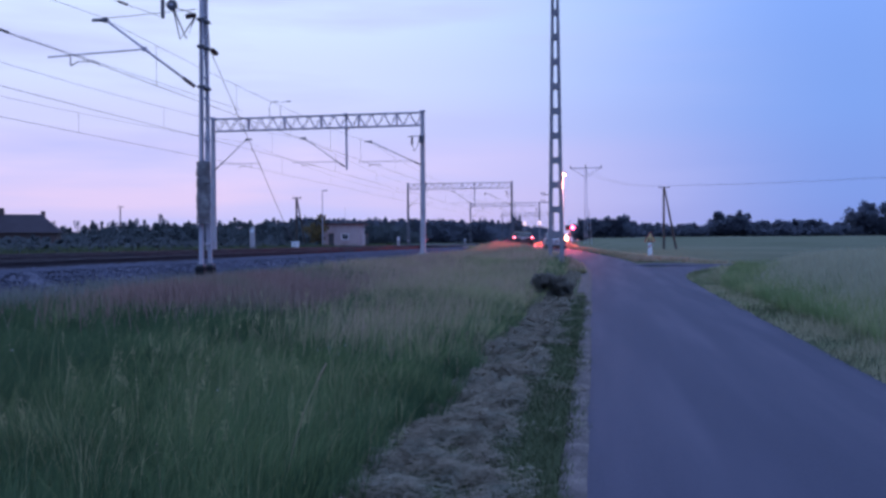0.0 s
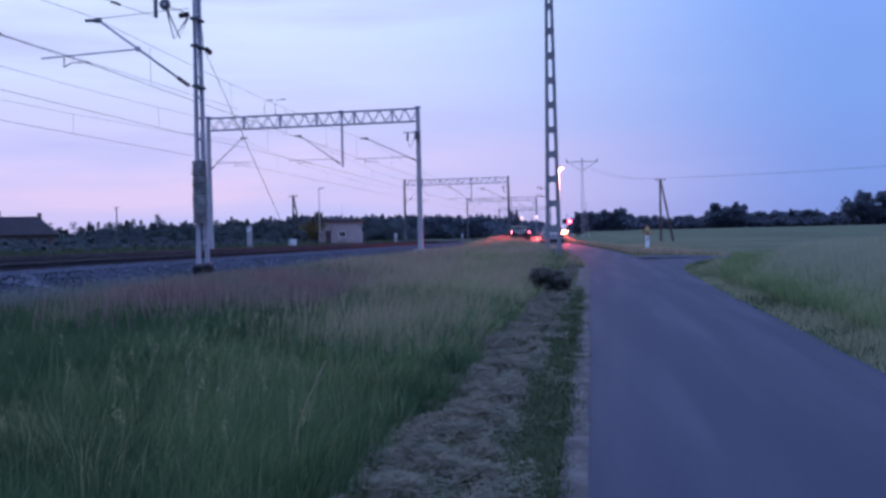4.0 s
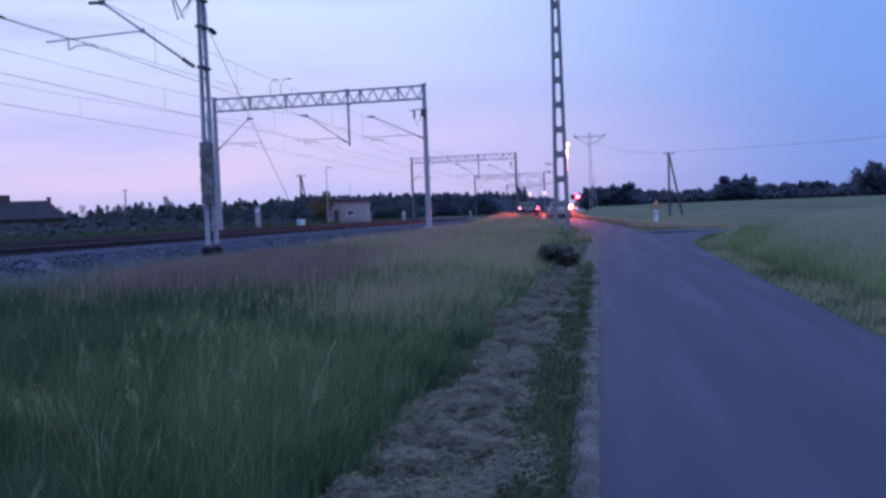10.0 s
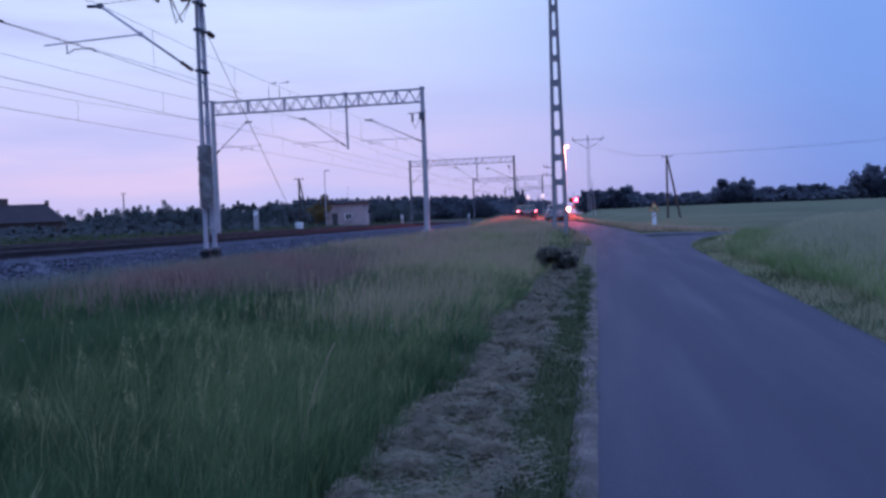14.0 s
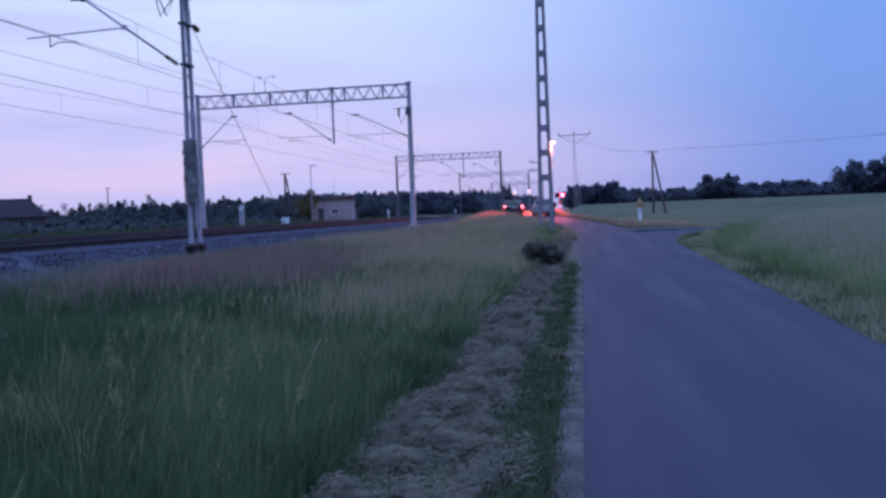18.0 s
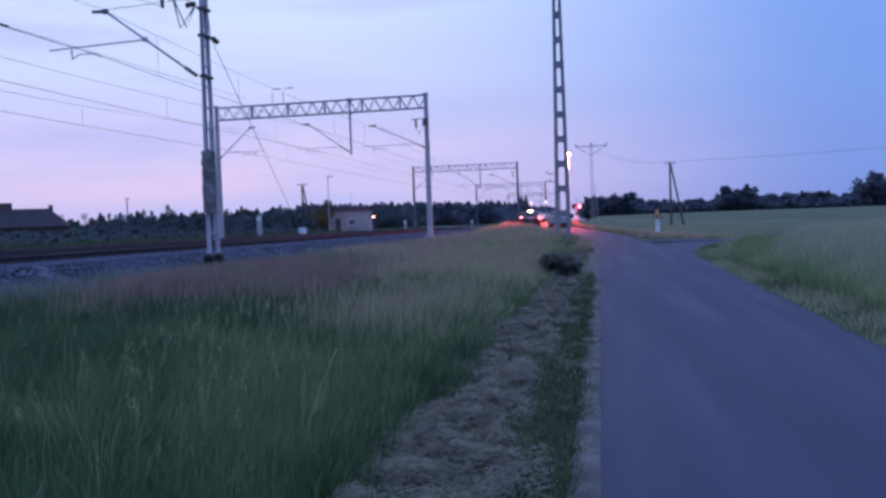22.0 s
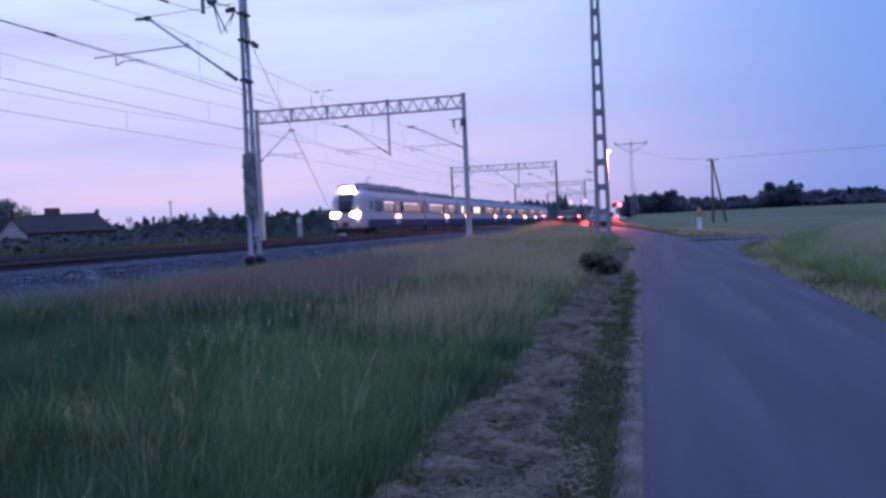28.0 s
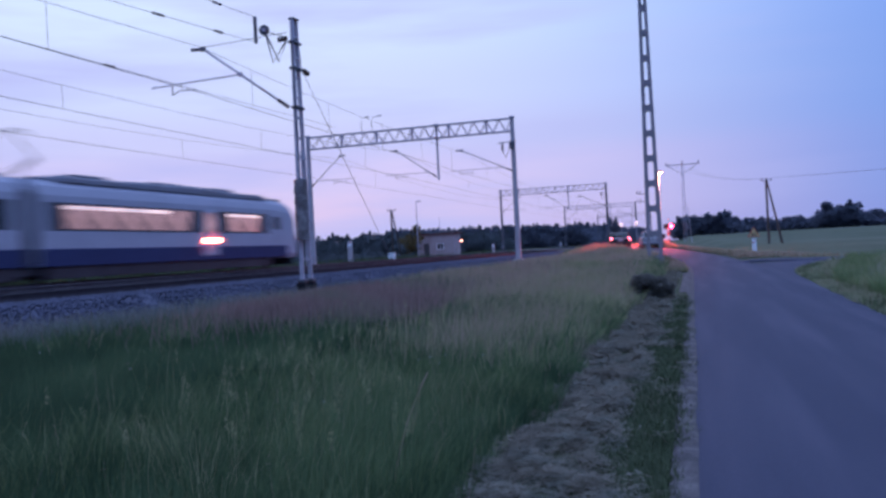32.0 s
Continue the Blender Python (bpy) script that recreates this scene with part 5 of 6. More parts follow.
def woods(name, label, spots, seed, material, leaf, per, conifer=0.4):
    """A far belt of trees: trunks and crowns made of clumps of leaves."""
    rnd = np.random.RandomState(seed)
    cs, rs, tr = [], [], Geo()
    for x, y, h in spots:  # undergrowth closes the gaps below the crowns
        for _ in range(2):
            cs.append((x + rnd.normal(0, h * 0.25), y - 1, float(land(x, y)[0]) + h * 0.30))
            rs.append((h * 0.46, h * 0.3, h * 0.36))
    for x, y, h in spots:
        z = float(land(x, y)[0])
        k = max(3, int(h / 1.5))
        if rnd.rand() < conifer:
            for i in range(k + 1):
                f = i / k
                cs.append((x + rnd.normal(0, 0.1), y, z + h * (0.08 + 0.82 * f)))
                w = h * 0.27 * (1.15 - f)
                rs.append((w, w, h * 0.13))
        else:
            for i in range(k + 2):
                f = rnd.rand()
                w = h * 0.33 * math.sin(0.5 + 2.3 * f)
                cs.append((x + rnd.normal(0, w * 0.55), y + rnd.normal(0, w * 0.5), z + h * (0.12 + 0.76 * f)))
                rs.append((w * 0.62, w * 0.62, h * 0.13))
        tr.tube((x, y, z - 0.3), (x, y, z + h * 0.7), h * 0.018, 5, h * 0.006)
    V, F = leaf_cloud(rnd, cs, rs, per, leaf)
    ob = tagged(new(name, array_mesh(name, V, F, material)), label, "trees", kind="stuff")
    tk = tagged(new(name + "_trunks", tr.mesh("trunks")), "dark trunks of the far trees", "trees", kind="stuff")
    tk.data.materials.append(BARK)
    return ob


rw = np.random.RandomState(7)
belt = []
for k in range(480):  # shrubs and young trees behind the tracks
    f = rw.rand()
    x0, y0 = -118 + 70 * f, 128 + 70 * f
    belt.append((x0 + rw.normal(0, 4) - 4 * rw.rand(), y0 + rw.rand() * 18, (3.3 + 1.8 * rw.rand() + 0.6 * f) * (0.74 + 0.34 * min(1.0, max(0.0, (f - 0.3) / 0.12)))))
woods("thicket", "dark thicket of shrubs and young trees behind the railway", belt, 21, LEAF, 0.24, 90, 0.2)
belt = []
for k in range(420):  # the dark wood beyond
    f = rw.rand()
    belt.append((-94 + 54 * f + rw.normal(0, 2), 240 + 60 * f + rw.rand() * 30, 6.9 + 1.7 * rw.rand()))
for k in range(90):
    f = rw.rand()
    belt.append((-42 + 3 * rw.rand() + 4 * f, 300 + 380 * f, 7.5 + 1.6 * rw.rand() + 3 * f))
for k in range(5):
    belt.append((-39 + 2.5 * rw.rand(), 425 + 4 * rw.rand(), 13.0 + rw.rand()))
woods("far_wood", "dark dense pine wood along the railway", belt, 22, HAZEDLEAF, 0.5, 45, 0.5)
belt = []
for k in range(90):
    f = rw.rand()
    belt.append((-215 + 120 * f, 190 + 40 * rw.rand(), 5.5 + 3 * rw.rand()))
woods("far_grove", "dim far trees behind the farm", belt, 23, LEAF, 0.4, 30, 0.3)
belt = []
for k in range(260):  # hedge before the farm
    f = rw.rand()
    belt.append((-112 + 38 * f, 94 + 4 * rw.rand() + 6 * f, 1.3 + 0.9 * rw.rand()))
for k in range(320):  # low scrub behind the far track
    f = rw.rand()
    belt.append((-76 + 38 * f - 6 * rw.rand(), 62 + 40 * f + 8 * rw.rand(), 0.9 + 0.8 * rw.rand()))
for k in range(220):
    f = rw.rand()
    belt.append((-34 - (8 + 30 * f) * rw.rand(), 40 + 66 * f, 0.5 + 0.5 * rw.rand()))
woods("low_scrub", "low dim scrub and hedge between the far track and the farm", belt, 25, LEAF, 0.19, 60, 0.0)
belt = []
for k in range(520):  # tree line beyond the field
    f = rw.rand()
    belt.append((-4 + 320 * f, 360 + 30 * rw.rand(), (5.6 + 0.9 * rw.rand() + 0.5 * math.sin(f * 31)) * (0.9 + 0.5 * f)))
for k in range(260):
    f = rw.rand()
    belt.append((-4 + 320 * f, 352 + 6 * rw.rand(), 2.6 + 1.8 * rw.rand()))
for k in range(16):
    belt.append((49 + 11 * rw.rand(), 348 + 6 * rw.rand(), 9.0 + 1.6 * rw.rand()))
for k in range(26):
    belt.append((99 + 28 * rw.rand(), 335 + 8 * rw.rand(), 11.0 + 4 * rw.rand()))
for k in range(44):
    belt.append((-4.5 + 18.5 * rw.rand(), 300 + 8 * rw.rand(), 6.2 + 1.6 * rw.rand()))
woods("field_tree_line", "dark line of trees and bushes beyond the green field", belt, 24, HAZEDLEAF, 0.75, 42, 0.0)


def tree(name, at, h, w, material, label, seed, leaf=0.16, per=60, clumps=26):
    """A tapered trunk with limbs and a crown of clumps of leaves."""
    rnd = np.random.RandomState(seed)
    x, y = at
    z = float(land(x, y)[0])
    t = thing(name, label, "tree" if h > 2 else "bush", (x, y, z))
    part("trunk", Geo().path([(0, 0, -0.2), (0.05, 0, h * 0.25), (0.1, 0.05, h * 0.5), (0.05, 0, h * 0.8)], h * 0.022, 7), BARK, t)
    cs, rs = [], []
    for i in range(clumps):
        f = rnd.rand()
        r = w * 0.5 * math.sin(0.45 + 2.3 * f) * math.sqrt(rnd.rand())
        a = rnd.rand() * 6.28
        c = (r * math.cos(a), r * math.sin(a), h * (0.2 + 0.75 * f))
        cs.append(c)
        q = w * (0.13 + 0.07 * rnd.rand())
        rs.append((q, q, q * 0.8))
        if i % 4 == 0:
            part("limb", Geo().tube((0.06, 0.02, h * (0.15 + 0.4 * f)), c, h * 0.009, 5, h * 0.003), BARK, t)
    V, F = leaf_cloud(rnd, cs, rs, per, leaf)
    part("crown", array_mesh("crown", V, F, material), material, t)
    return t


tree("yellowing_tree", (-36.3, 106.2), 5.0, 3.4, RUSTLEAF, "small yellowing tree beside the hut", 31, 0.13, 70, 30)
tree("garden_tree", (-103.0, 120), 8.4, 6.5, LEAF, "broad dark garden tree beside the farm shed", 32, 0.22, 70, 34)
tree("garden_tree", (-110.5, 126), 9.0, 6.0, LEAF, "tall dark garden tree behind the farm", 33, 0.22, 70, 34)
tree("roadside_bush", (-1.38, 24.5), 0.72, 0.85, BUSH, "low dark bush at the end of the mown strip", 34, 0.06, 150, 34)
tree("roadside_bush", (-0.95, 24.8), 0.62, 0.75, BUSH, "low dark bush beside the road's edge", 35, 0.06, 150, 30)


# ---------------------------------------------------------------- grass
def blades(rnd, x, y, h, w, bend, lean=(0, 0)):
    """Curved three-faced blades standing on the land."""
    n = len(x)
    z = land(x, y)
    a = rnd.rand(n) * 6.2832
    d = np.c_[np.cos(a), np.sin(a)]
    side = np.c_[-d[:, 1], d[:, 0]] * (w / 2)[:, None]
    off = d * (h * bend)[:, None] + np.array(lean)[None] * h[:, None]
    b = np.c_[x, y, z - 0.03]
    mid = b + np.c_[off * 0.35, h * 0.55]
    tip = b + np.c_[off, h]
    S = np.c_[side, np.zeros(n)]
    V = np.stack([b - S, b + S, mid - S * 0.7, mid + S * 0.7, tip], 1).reshape(-1, 3)
    k = 5 * np.arange(n)[:, None]
    F = np.concatenate([k + np.array([[0, 1, 3]]), k + np.array([[0, 3, 2]]), k + np.array([[2, 3, 4]])])
    return V, F


def stuff(name, parts_, material, label, category="grass"):
    V, F, o = [], [], 0
    for v, f in parts_:
        V.append(v)
        F.append(f + o)
        o += len(v)
    return tagged(new(name, array_mesh(name, np.concatenate(V), np.concatenate(F), material)), label, category, kind="stuff")


def patchy(x, y, s, seed):
    v = np.zeros(len(x))
    for k, (a, b) in enumerate(((1.0, 0.6), (0.45, 1.3), (1.7, 0.25))):
        v += np.sin(x * a * s + seed + k * 2.1) * np.sin(y * b * s + seed * 1.7 + k)
    return v / 3


def ragged(x, y):
    return x + (0.10 * np.sin(y * 0.83) + 0.07 * np.sin(y * 2.3 + 1) + 0.05 * np.sin(y * 5.1)) * step(-3.2, -1.9, x)


def red_patch(x, y):
    return np.exp(-((x + 8.3) / 2.0) ** 2 - ((y - 18.0) / 5.0) ** 2)


def tufts(rnd, cx, cy, ch, per, w, splay, spread):
    """Clumps of blades that lean out from a shared foot, as grass grows."""
    n = len(cx) * per
    i = np.repeat(np.arange(len(cx)), per)
    a = rnd.rand(n) * 6.2832
    r = spread * np.sqrt(rnd.rand(n))
    x, y = cx[i] + r * np.cos(a), cy[i] + r * np.sin(a)
    h = ch[i] * (0.5 + 0.5 * rnd.rand(n))
    z = land(x, y)
    b = a + rnd.normal(0, 0.7, n)
    out = splay * (0.25 + rnd.rand(n)) * h
    lean = rnd.normal(0, 0.12, (len(cx), 2))[i] + np.array([0.07, 0.0])
    d = np.c_[np.cos(b), np.sin(b)] * out[:, None] + lean * h[:, None]
    k = rnd.rand(n) * 3.1416
    S = np.c_[np.cos(k), np.sin(k), np.zeros(n)] * (w * (0.6 + 0.7 * rnd.rand(n)) / 2)[:, None]
    base = np.c_[x, y, z - 0.03]
    mid = base + np.c_[d * 0.38, h * 0.62]
    tip = base + np.c_[d, h * (0.86 + 0.14 * rnd.rand(n))]
    V = np.stack([base - S, base + S, mid - S * 0.75, mid + S * 0.75, tip], 1).reshape(-1, 3)
    q = 5 * np.arange(n)[:, None]
    return V, np.concatenate([q + np.array([[0, 1, 3]]), q + np.array([[0, 3, 2]]), q + np.array([[2, 3, 4]])])


def meadow_edge(y):
    """Where the standing grass ends towards the mown strip."""
    return -1.56 + 0.36 * step(18, 24, y)


def meadow():
    rnd = np.random.RandomState(5)

    def spread(n, y0, y1, p, x0=-11.2, x1=-1.6):
        y = y0 + (y1 - y0) * rnd.rand(n) ** p
        x = x0 + (x1 - x0) * rnd.rand(n)
        return x, y

    sets = {"deep": [], "olive": [], "lush": [], "grass": []}
    for n, y0, y1, p, h, w, per, sp in ((1500, -5, 2.3, 1.0, 0.62, 0.016, 10, 0.12), (6400, 2.2, 9, 1.1, 0.64, 0.006, 21, 0.14), (7600, 8, 20, 1.1, 0.64, 0.0115, 15, 0.16), (5600, 17, 44, 1.1, 0.64, 0.028, 10, 0.2), (3200, 40, 92, 1.1, 0.60, 0.06, 10, 0.35)):
        x, y = spread(n, y0, y1, p)
        edge = meadow_edge(y)
        x = np.minimum(ragged(x, y), edge - 0.02)
        hh = h * (0.55 + 0.55 * rnd.rand(n)) * (1 + 0.32 * patchy(x, y, 0.7, 1) + 0.15 * patchy(x, y, 2.6, 8)) * (0.62 + 0.38 * step(edge, edge - 0.6, x)) * (0.6 + 0.4 * step(-10.6, -8.6, x)) * (1 + 0.35 * np.exp(-((x + 2.6) / 1.2) ** 2 - ((y - 46) / 6) ** 2))
        d, _ = road_near(x, y)
        keep = (d > 2.3) | (y < 30)
        keep &= rnd.rand(n) < 0.35 + 0.65 * np.maximum(step(-10.2, -7.8, x), step(36, 62, y))
        keep &= rnd.rand(n) > 0.8 * red_patch(x, y)
        hh = hh * (1 - 0.45 * np.exp(-((x + 7.2) / 2.6) ** 2 - ((y - 15.5) / 5.5) ** 2))
        x, y, hh, edge = x[keep], y[keep], hh[keep], edge[keep]
        n = len(x)
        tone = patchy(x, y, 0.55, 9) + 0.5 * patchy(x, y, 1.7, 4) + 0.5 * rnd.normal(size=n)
        # Random tone plus painted shade: darker colour at left, near camera, along the edge.
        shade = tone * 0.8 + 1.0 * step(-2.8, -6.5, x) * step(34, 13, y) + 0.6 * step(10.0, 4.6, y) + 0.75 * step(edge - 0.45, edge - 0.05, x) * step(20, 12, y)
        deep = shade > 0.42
        olive = ~deep & (patchy(x, y, 0.6, 15) + 0.55 * rnd.normal(size=n) > 0.62 + 0.6 * step(9, 6, y) + 0.5 * step(-3.5, -6.5, x) * step(16, 10, y) - 0.6 * step(12, 28, y))
        lush = ~deep & ~olive & (patchy(x, y, 0.9, 21) + 0.55 * rnd.normal(size=n) > 0.15 - 0.5 * step(-4.5, -2.2, x) * step(24, 10, y))
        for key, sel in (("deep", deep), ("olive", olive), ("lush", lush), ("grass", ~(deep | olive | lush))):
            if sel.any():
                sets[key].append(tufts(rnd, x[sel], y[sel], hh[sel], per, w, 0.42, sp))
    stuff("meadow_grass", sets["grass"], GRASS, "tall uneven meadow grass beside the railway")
    stuff("shaded_meadow_grass", sets["deep"], DEEP, "darker meadow grass, random tufts and painted shade")
    stuff("olive_meadow_grass", sets["olive"], OLIVE, "olive tufts of seeding meadow grass")
    stuff("lush_meadow_grass", sets["lush"], LUSH, "lush brighter green tufts in the meadow")
    # pale seeded stems standing above the green
    sets = []
    for n, y0, y1, h, w in ((90, 3.6, 10, 0.78, 0.004), (2600, 8, 22, 0.78, 0.008), (1800, 6, 16, 0.72, 0.006), (18000, 10, 34, 0.70, 0.012), (32000, 20, 80, 0.72, 0.026)):
        x, y = spread(n, y0, y1, 1.1 if y0 < 12 else 0.8)
        keep = patchy(x, y, 0.6, 4) + 0.35 * rnd.normal(size=n) > 0.3 - 1.05 * step(8, 26, y) + 0.7 * step(-7.0, -9.5, x) * step(60, 30, y) + 1.0 * red_patch(x, y) + 1.0 * step(-3.5, -6.5, x) * step(32, 16, y)
        x, y = x[keep], y[keep]
        d, _ = road_near(x, y)
        x, y = x[d > 2.5], y[d > 2.5]
        hh = h * (0.75 + 0.4 * rnd.rand(len(x))) * (0.6 + 0.4 * step(-1.7, -2.4, x)) * (0.35 + 0.65 * step(-10.8, -8.4, x))
        v, f = blades(rnd, x, y, hh, np.full(len(x), w), 0.3, (0.10, 0.0))
        sets.append((v, f))
        tips = v.reshape(-1, 5, 3)[:, 4]
        near = y < 26
        tv, tf = leaf_cloud(rnd, tips[near], np.tile([[0.018, 0.018, 0.07]], (near.sum(), 1)), 9, 0.006)
        sets.append((tv, tf))
    stuff("seeded_grass_stems", sets, DRY, "pale dry grass stems with seed heads")
    n = 9000
    y = 4.5 + 26 * rnd.rand(n) ** 1.1
    x = ragged(-11 + 9.2 * rnd.rand(n) ** 0.8, y)
    keep = patchy(x, y, 0.55, 11) + 0.35 * rnd.normal(size=n) > 0.35 - 0.5 * step(5, 20, y) + 1.0 * step(-4.6, -7.6, x) + 1.5 * red_patch(x, y)
    x, y = x[keep], y[keep]
    hh = 0.72 * (0.6 + 0.45 * rnd.rand(len(x))) * (0.55 + 0.45 * step(-1.7, -2.5, x)) * (0.3 + 0.7 * step(-10.8, -8, x))
    stuff("olive_seeding_grass", [blades(rnd, x, y, hh, 0.0035 + 0.0005 * y, 0.35, (0.1, 0.0))], OLIVE, "olive seeding stems among the green grass")
    # reddish dry grass at the foot of the bank
    n = 46000
    y = 14.5 + 56 * rnd.rand(n) ** 1.2
    x = -11.4 + 5.6 * rnd.rand(n) ** 1.6
    keep = patchy(x, y, 0.35, 2) + 0.3 * rnd.normal(size=n) > -0.25
    x, y = np.r_[x[keep], -8.3 + 1.2 * rnd.normal(size=12000)], np.r_[y[keep], 18.0 + 2.6 * rnd.normal(size=12000)]
    stuff("dry_reddish_grass", [blades(rnd, x, y, (0.2 + 0.42 * step(-10.6, -8.2, x)) * (0.6 + 0.5 * rnd.rand(len(x))), np.full(len(x), 0.025), 0.3)], HEATH, "reddish dry grass at the foot of the railway bank")
    # dull weeds creeping up the foot of the ballast
    n = 30000
    y = 3 + 60 * rnd.rand(n) ** 1.3
    x = -9.4 - 2.5 * rnd.rand(n)
    keep = patchy(x, y, 0.8, 6) + 0.35 * rnd.normal(size=n) > -0.35 + 0.9 * step(-10.6, -11.9, x) + 0.6 * step(18, 40, y)
    x, y = x[keep], y[keep]
    v, f = blades(rnd, x, y, (0.28 + 0.3 * rnd.rand(len(x))) * (0.6 + 0.4 * step(-11.6, -10.4, x)), 0.01 + 0.0007 * y, 0.45)
    lift = np.interp(-x, [10.75, 11.5, 12.5], [0.40, 0.62, 1.06]) - land(x, y)
    v[:, 2] += np.repeat(np.where(x < -10.75, np.maximum(lift, 0), 0), 5)
    stuff("bank_weeds", [(v, f)], BANKWEED, "dull brownish weeds at the foot of the ballast")
    n = 26000
    y = 12 + 110 * rnd.rand(n)
    x = -28.4 - (8 + 0.35 * y) * rnd.rand(n) ** 1.3
    stuff("far_weeds", [blades(rnd, x, y, 0.35 + 0.45 * rnd.rand(n), np.full(n, 0.09), 0.4)], SHORT, "rank dark weeds behind the railway")
    n = 170
    x, y = -5.2 + 3.2 * rnd.rand(n), 4.6 + 9 * rnd.rand(n)
    keep = patchy(x, y, 0.8, 3) + 0.3 * rnd.normal(size=n) > 0.05
    x, y = x[keep], y[keep]
    v, f = blades(rnd, x, y, 0.62 + 0.3 * rnd.rand(len(x)), np.full(len(x), 0.006), 0.2, (0.12, 0.0))
    tips = v.reshape(-1, 5, 3)[:, 4] - np.array([0.01, 0, 0.05])
    stuff("feathery_grass_plumes", [(v, f), leaf_cloud(rnd, tips, np.tile([[0.022, 0.022, 0.085]], (len(tips), 1)), 26, 0.008)], OLIVE, "feathery seed plumes above the meadow grass")
    # white flowers
    fx, fy = np.r_[-3.0 + 1.2 * rnd.rand(12)[:6], -8 + 5 * rnd.rand(8)[:3]], np.r_[4.6 + 5 * rnd.rand(6), 6 + 5 * rnd.rand(3)]
    fz = land(fx, fy) + 0.45 + 0.3 * rnd.rand(9)
    stuff("white_flowers", [leaf_cloud(rnd, np.c_[fx, fy, fz], np.tile([[0.016, 0.016, 0.01]], (9, 1)), 12, 0.005)], FLOWER, "small white meadow flowers", "flowers")


meadow()


def long_stalk():
    s = thing("leaning_stalk", "single long dry stalk leaning over the grass", "grass stalk", (-2.05, 5.3, 0))
    part("stem", Geo().path([(0, 0, 0), (0.06, 0, 0.3), (0.14, 0.02, 0.58), (0.24, 0.03, 0.80)], 0.0032, 5), DRY, s)
    part("seed_head", Geo().path([(0.24, 0.03, 0.80), (0.27, 0.03, 0.86), (0.30, 0.03, 0.91)], 0.0065, 5), DRY, s)


long_stalk()


def verges():
    rnd = np.random.RandomState(9)
    # mown strip of cut hay lying beside the road
    n = 205000
    y = 2.6 + 23 * rnd.rand(n) ** 1.35
    far = step(17, 24, y)
    x = -1.62 + 0.22 * far + (0.92 - 0.16 * far) * rnd.rand(n) + 0.05 * np.sin(y * 1.3) + 0.03 * np.sin(y * 3.7 + 1) + rnd.normal(0, 0.06, n)
    lump = 0.45 + 0.75 * patchy(x, y, 3.1, 3) + 0.6 * patchy(x + 0.3 * y, y, 7.7, 5) + 0.35 * patchy(x, y - 0.4 * x, 17, 9)
    keep = rnd.rand(n) < 0.10 + 0.9 * np.clip(lump, 0, 1)
    x, y, lump = x[keep], y[keep], lump[keep]
    n = len(x)
    z = land(x, y) + 0.015 + 0.15 * rnd.rand(n) * np.clip(lump, 0.08, 1.4)
    a = rnd.normal(0.35, 1.1, n)
    l, w = 0.014 + 0.034 * rnd.rand(n), (0.0008 + 0.0011 * rnd.rand(n)) * (1 + y / 7)
    d = np.c_[np.cos(a), np.sin(a), rnd.normal(0, 0.25, n)] * l[:, None]
    s = np.c_[-np.sin(a), np.cos(a), rnd.normal(0, 0.4, n)] * w[:, None]
    back = rnd.rand(n) < 0.12
    y = np.where(back, 2.8 - 7 * rnd.rand(n), y)
    c = np.c_[x, y, z]
    V = np.stack([c - d - s, c - d + s, c + d + s, c + d - s], 1).reshape(-1, 3)
    k = 4 * np.arange(n)[:, None]
    F = np.concatenate([k + np.array([[0, 1, 2]]), k + np.array([[0, 2, 3]])])
    m = 26000
    y2 = 2.6 + 23 * rnd.rand(m) ** 1.3
    x2 = -0.72 + 0.68 * rnd.rand(m) ** 1.4
    ok = patchy(x2, y2, 2.3, 13) + 0.5 * patchy(x2, y2, 6.1, 2) + 0.3 * rnd.normal(size=m) > 0.62
    x2, y2 = x2[ok], y2[ok]
    m = len(x2)
    a2, l2, w2 = rnd.rand(m) * 6.28, 0.02 + 0.05 * rnd.rand(m), (0.0007 + 0.001 * rnd.rand(m)) * (1 + y2 / 7)
    d2 = np.c_[np.cos(a2), np.sin(a2), rnd.normal(0, 0.2, m)] * l2[:, None]
    s2 = np.c_[-np.sin(a2), np.cos(a2), rnd.normal(0, 0.4, m)] * w2[:, None]
    c2 = np.c_[x2, y2, land(x2, y2) + 0.03 + 0.06 * rnd.rand(m)]
    V2 = np.stack([c2 - d2 - s2, c2 - d2 + s2, c2 + d2 + s2, c2 + d2 - s2], 1).reshape(-1, 3)
    k2 = 4 * np.arange(m)[:, None]
    stuff("scattered_straw", [(V2, np.concatenate([k2 + np.array([[0, 1, 2]]), k2 + np.array([[0, 2, 3]])]))], HAY, "loose straws scattered over the short grass")
    stuff("mown_hay_strip", [(V, F)], HAY, "strip of mown pale hay beside the road")
    # short grass between the hay and the asphalt, and across the road
    n = 30000
    y = np.where(rnd.rand(n) < 0.1, -5 + 7.6 * rnd.rand(n), 2.6 + 46 * rnd.rand(n) ** 1.5)
    x = np.where(y < 26, -0.78 + 0.1 * np.sin(y * 1.7) + 0.06 * np.sin(y * 4.3) + 0.66 * rnd.rand(n), -2.3 + 1.6 * rnd.rand(n)) + rnd.normal(0, 0.05, n)
    h, w = (0.05 + 0.08 * rnd.rand(n)) * np.where(y < 26, 1, 2.0), 0.008 * (1 + np.abs(y) / 12)
    sel = y + 2.5 * rnd.normal(size=n) < 26
    stuff("short_grass_strip", [blades(rnd, x[sel], y[sel], h[sel], w[sel], 0.6)], SHORT, "short green grass along the road's edge")
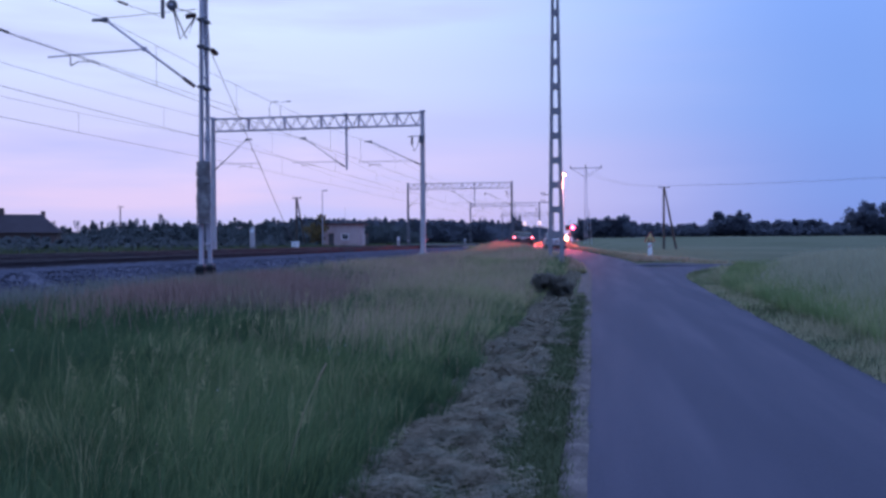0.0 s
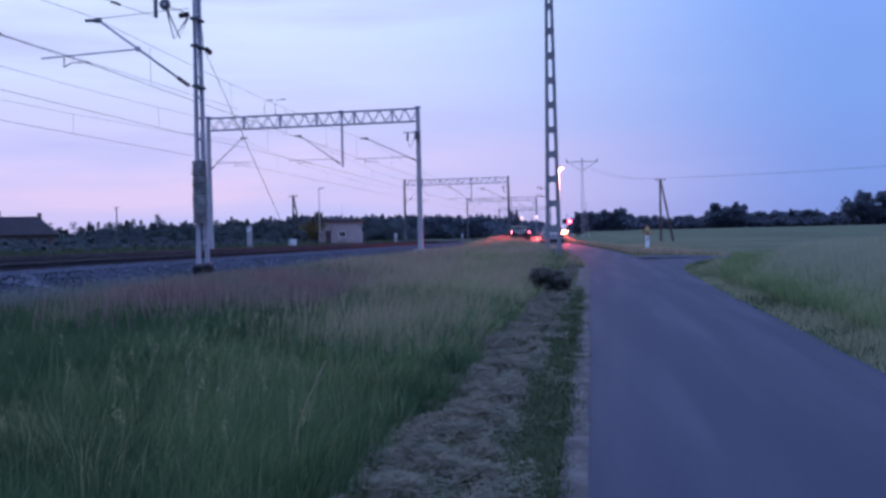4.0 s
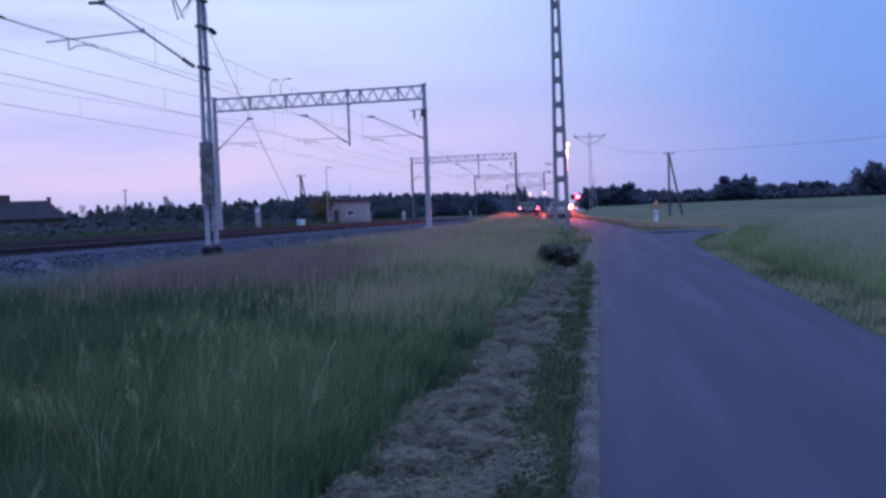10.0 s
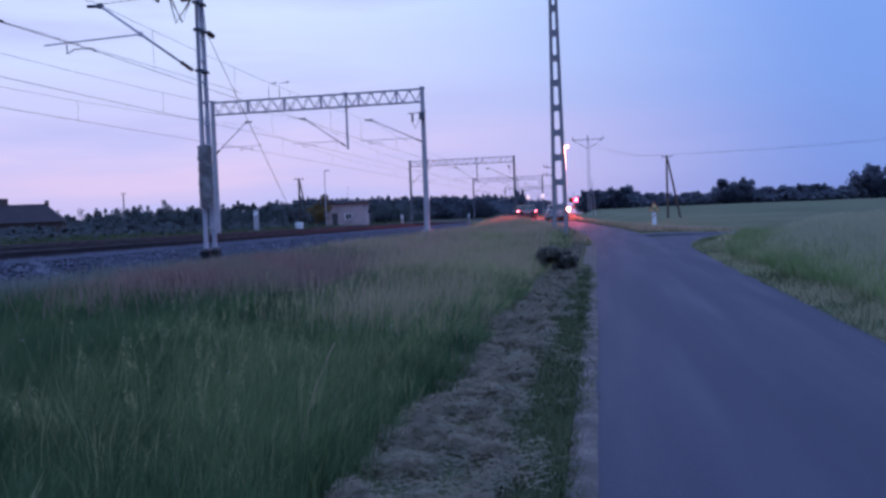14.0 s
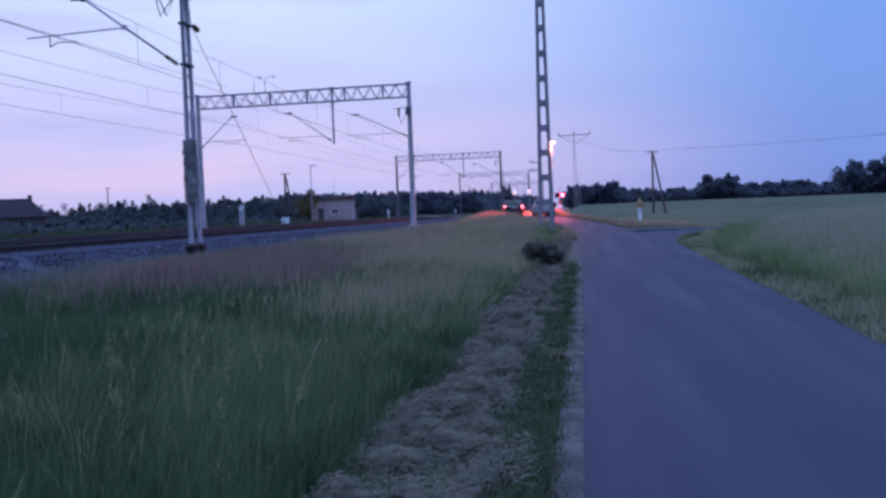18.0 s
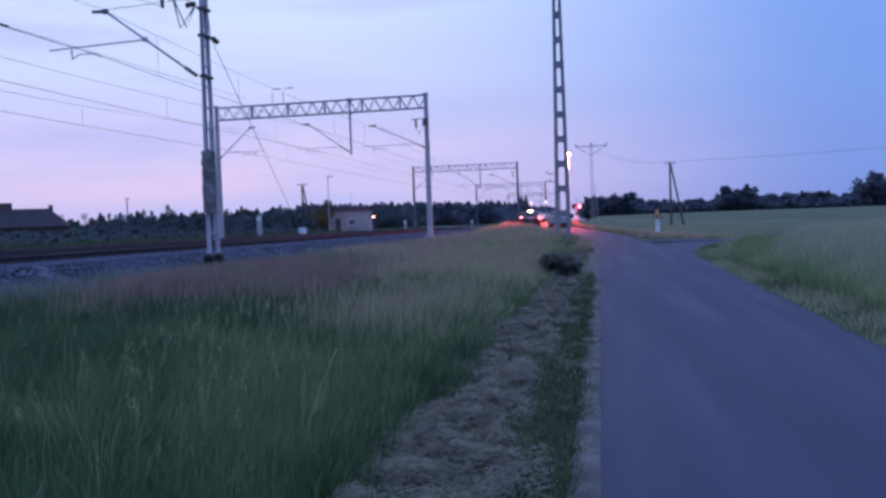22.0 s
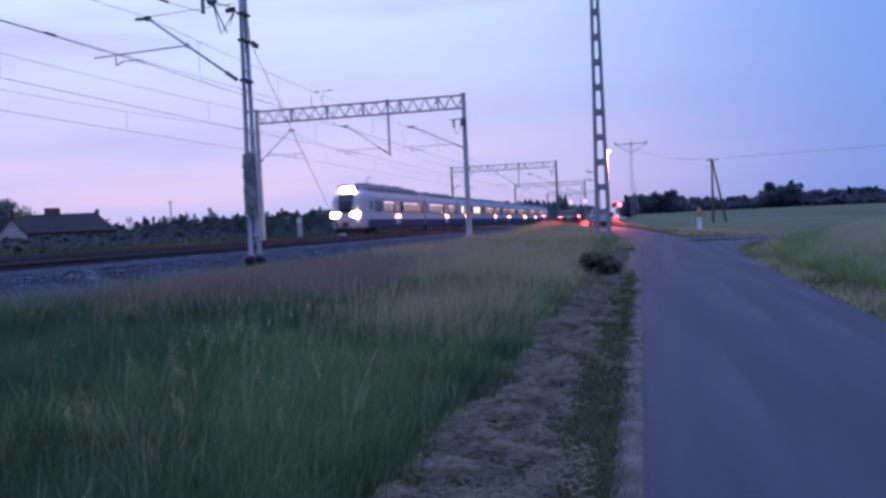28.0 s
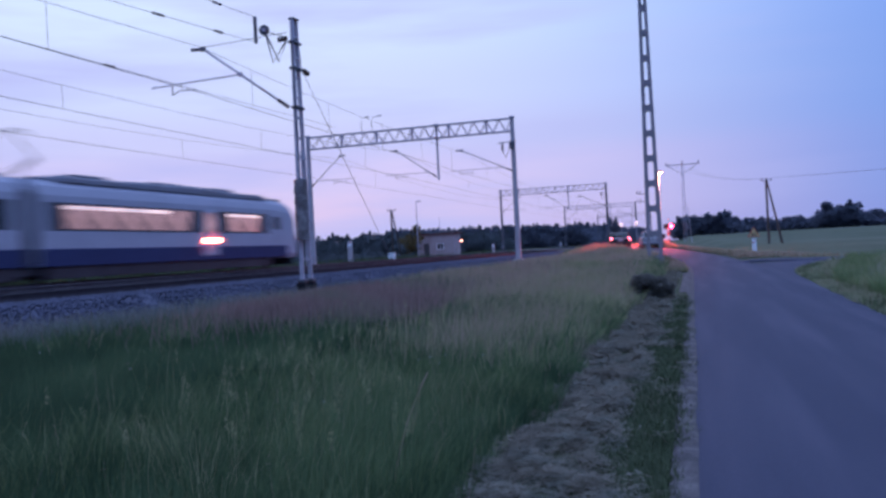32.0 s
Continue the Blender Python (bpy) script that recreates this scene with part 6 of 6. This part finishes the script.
    stuff("dry_roadside_grass", [blades(rnd, x[~sel], y[~sel], h[~sel], w[~sel], 0.6)], HAY, "low yellowed grass beside the gravel widening")
    n = 30000
    y = np.where(rnd.rand(n) < 0.15, -5 + 11 * rnd.rand(n), 6 + 42 * rnd.rand(n) ** 1.2)
    u = rnd.rand(n)
    x = np.interp(y, CURB_Y, CURB_X) - 0.02 + 1.5 * u + 0.06 * np.sin(y * 1.9) + rnd.normal(0, 0.05, n)
    h = (0.05 + 0.13 * rnd.rand(n)) * (0.7 + 1.9 * u) * (1 + 0.7 * patchy(x, y, 2.2, 6))
    pick = patchy(x, y, 1.6, 8) + 0.4 * rnd.normal(size=n)
    w = 0.008 * (1 + np.abs(y) / 14)
    for name, sel, m, label in (("dry_verge_grass", pick < 0.06 + 0.25 * step(30, 14, y), VERGE, "dry trampled grass on the road's far verge"), ("pale_verge_grass", (pick >= 0.06 + 0.25 * step(30, 14, y)) & (pick < 0.34), GRASS, "pale tufts of grass on the far verge"), ("green_verge_grass", pick >= 0.34, SHORT, "short green grass on the far verge")):
        stuff(name, [blades(rnd, x[sel], y[sel], h[sel], w[sel], 0.6)], m, label)
    # standing grain and grass beyond the verge
    sets = []
    for n, y0, y1, x0, x1, w in ((14000, -5, 8, 4.5, 14, 0.03), (30000, 8, 22, 4.5, 9, 0.016), (40000, 18, 49, 4.5, 26, 0.045)):
        y = y0 + (y1 - y0) * rnd.rand(n)
        x = x0 + (x1 - x0) * rnd.rand(n) ** 1.3
        keep = (y < 48.2 - 0.16 * (x - 4)) & (x > 4.5 + 0.2 * np.clip(y - 30, 0, 30))
        x, y = x[keep], y[keep]
        h = (0.7 + 0.35 * rnd.rand(len(x))) * (0.25 + 0.75 * step(0.0, 3.8, x - 4.5 - 0.2 * np.clip(y - 30, 0, 30)))
        sets.append(blades(rnd, x, y, h, np.full(len(x), w), 0.25, (-0.05, 0)))
    stuff("standing_grain", sets, CROP, "dense pale green standing grain beside the road")
    n = 7000
    y = 10 + 38 * rnd.rand(n)
    x = 4.4 + 4.5 * rnd.rand(n) ** 2.2 + 0.2 * np.clip(y - 30, 0, 30)
    stuff("field_edge_weeds", [blades(rnd, x, y, 0.35 + 0.35 * rnd.rand(n), np.full(n, 0.03), 0.4)], GRASS, "green weeds along the edge of the grain")
    # grass on the bank of the bending road
    n = 30000
    k = rnd.randint(84, 150, n)
    p = ROADPTS[k]
    off = 2.0 + 7 * rnd.rand(n) ** 1.4
    s = np.where(rnd.rand(n) < 0.6, -1, 1)
    d = np.gradient(ROADPTS[:, :2], axis=0)
    d /= np.linalg.norm(d, axis=1)[:, None]
    nr = np.c_[d[:, 1], -d[:, 0]][k]
    x, y = p[:, 0] + nr[:, 0] * off * s, p[:, 1] + nr[:, 1] * off * s
    keep = (x > -10.8) & (y < 100) & (road_near(x, y)[0] > 1.95) & ~((x > 1.5) & (y < 56.0))
    x, y = x[keep], y[keep]
    stuff("bank_grass", [blades(rnd, x, y, 0.12 + 0.25 * rnd.rand(len(x)), np.full(len(x), 0.07), 0.5)], DRY, "dry pale grass on the bank of the bending road")


verges()


# ---------------------------------------------------------------- sleepers, the nearest one by one
def sleepers():
    g = Geo()
    g.loft([[(-1.25, -0.13, -0.2), (1.25, -0.13, -0.2), (1.25, -0.1, 0), (-1.25, -0.1, 0)], [(-1.25, 0.13, -0.2), (1.25, 0.13, -0.2), (1.25, 0.1, 0), (-1.25, 0.1, 0)]])
    me = g.mesh("sleeper")
    me.materials.append(SLEEPER)
    for t in tracks:
        for k in range(110):
            s = part("sleeper", me, SLEEPER, t)
            s.location = (0, 8 + 0.62 * k, RAILZ - 0.165)
        far = Geo()
        for k in range(320):
            y = 8 + 0.62 * (110 + k)
            far.box((0, y, RAILZ - 0.24), (2.5, 0.24, 0.15))
        tagged(part("far_sleepers", far, SLEEPER, t), kind="stuff")


sleepers()


# ---------------------------------------------------------------- what moves
def motions():
    # seconds and place of the train's nose along its track
    nose = [(0.0, 1130.0), (8.0, 826.0), (16.0, 524.0), (20.0, 372.5), (22.0, 297.0), (24.0, 221.5), (25.5, 164.5), (27.5, 86.5), (28.0, 66.7), (30.0, -17.3), (32.0, -101.2)]
    walk(TRAIN, [(t, pose(TRACKS[2], y, RAILZ)) for t, y in nose])
    walk(PALE_CAR, [(t, pose(-3.22 + 0.16 * d, 72.6 - 0.99 * d, 1.08 - 0.1 * d, 0, 0, 8)) for t, d in ((0.0, 1.2), (4.5, 1.1), (10.0, 0.45), (13.0, 0.0), (32.0, 0.0))])
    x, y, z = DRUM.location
    # seconds and turn of the added drum: 0 is lit to the road behind, 175 imitates off
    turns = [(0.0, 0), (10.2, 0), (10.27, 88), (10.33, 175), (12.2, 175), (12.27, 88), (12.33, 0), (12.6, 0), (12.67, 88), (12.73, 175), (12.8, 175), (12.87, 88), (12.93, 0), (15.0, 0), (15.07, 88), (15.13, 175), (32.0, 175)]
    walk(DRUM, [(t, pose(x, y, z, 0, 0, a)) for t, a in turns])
    # Made-up swing of the lens stands for the lamp lighting.
    b = BEACON.location
    walk(BEACON, [(t, pose(b[0], b[1], b[2], 0, 0, r)) for t, r in ((0.0, 160), (20.1, 160), (20.3, 90), (20.5, 12), (32.0, 12))])


motions()
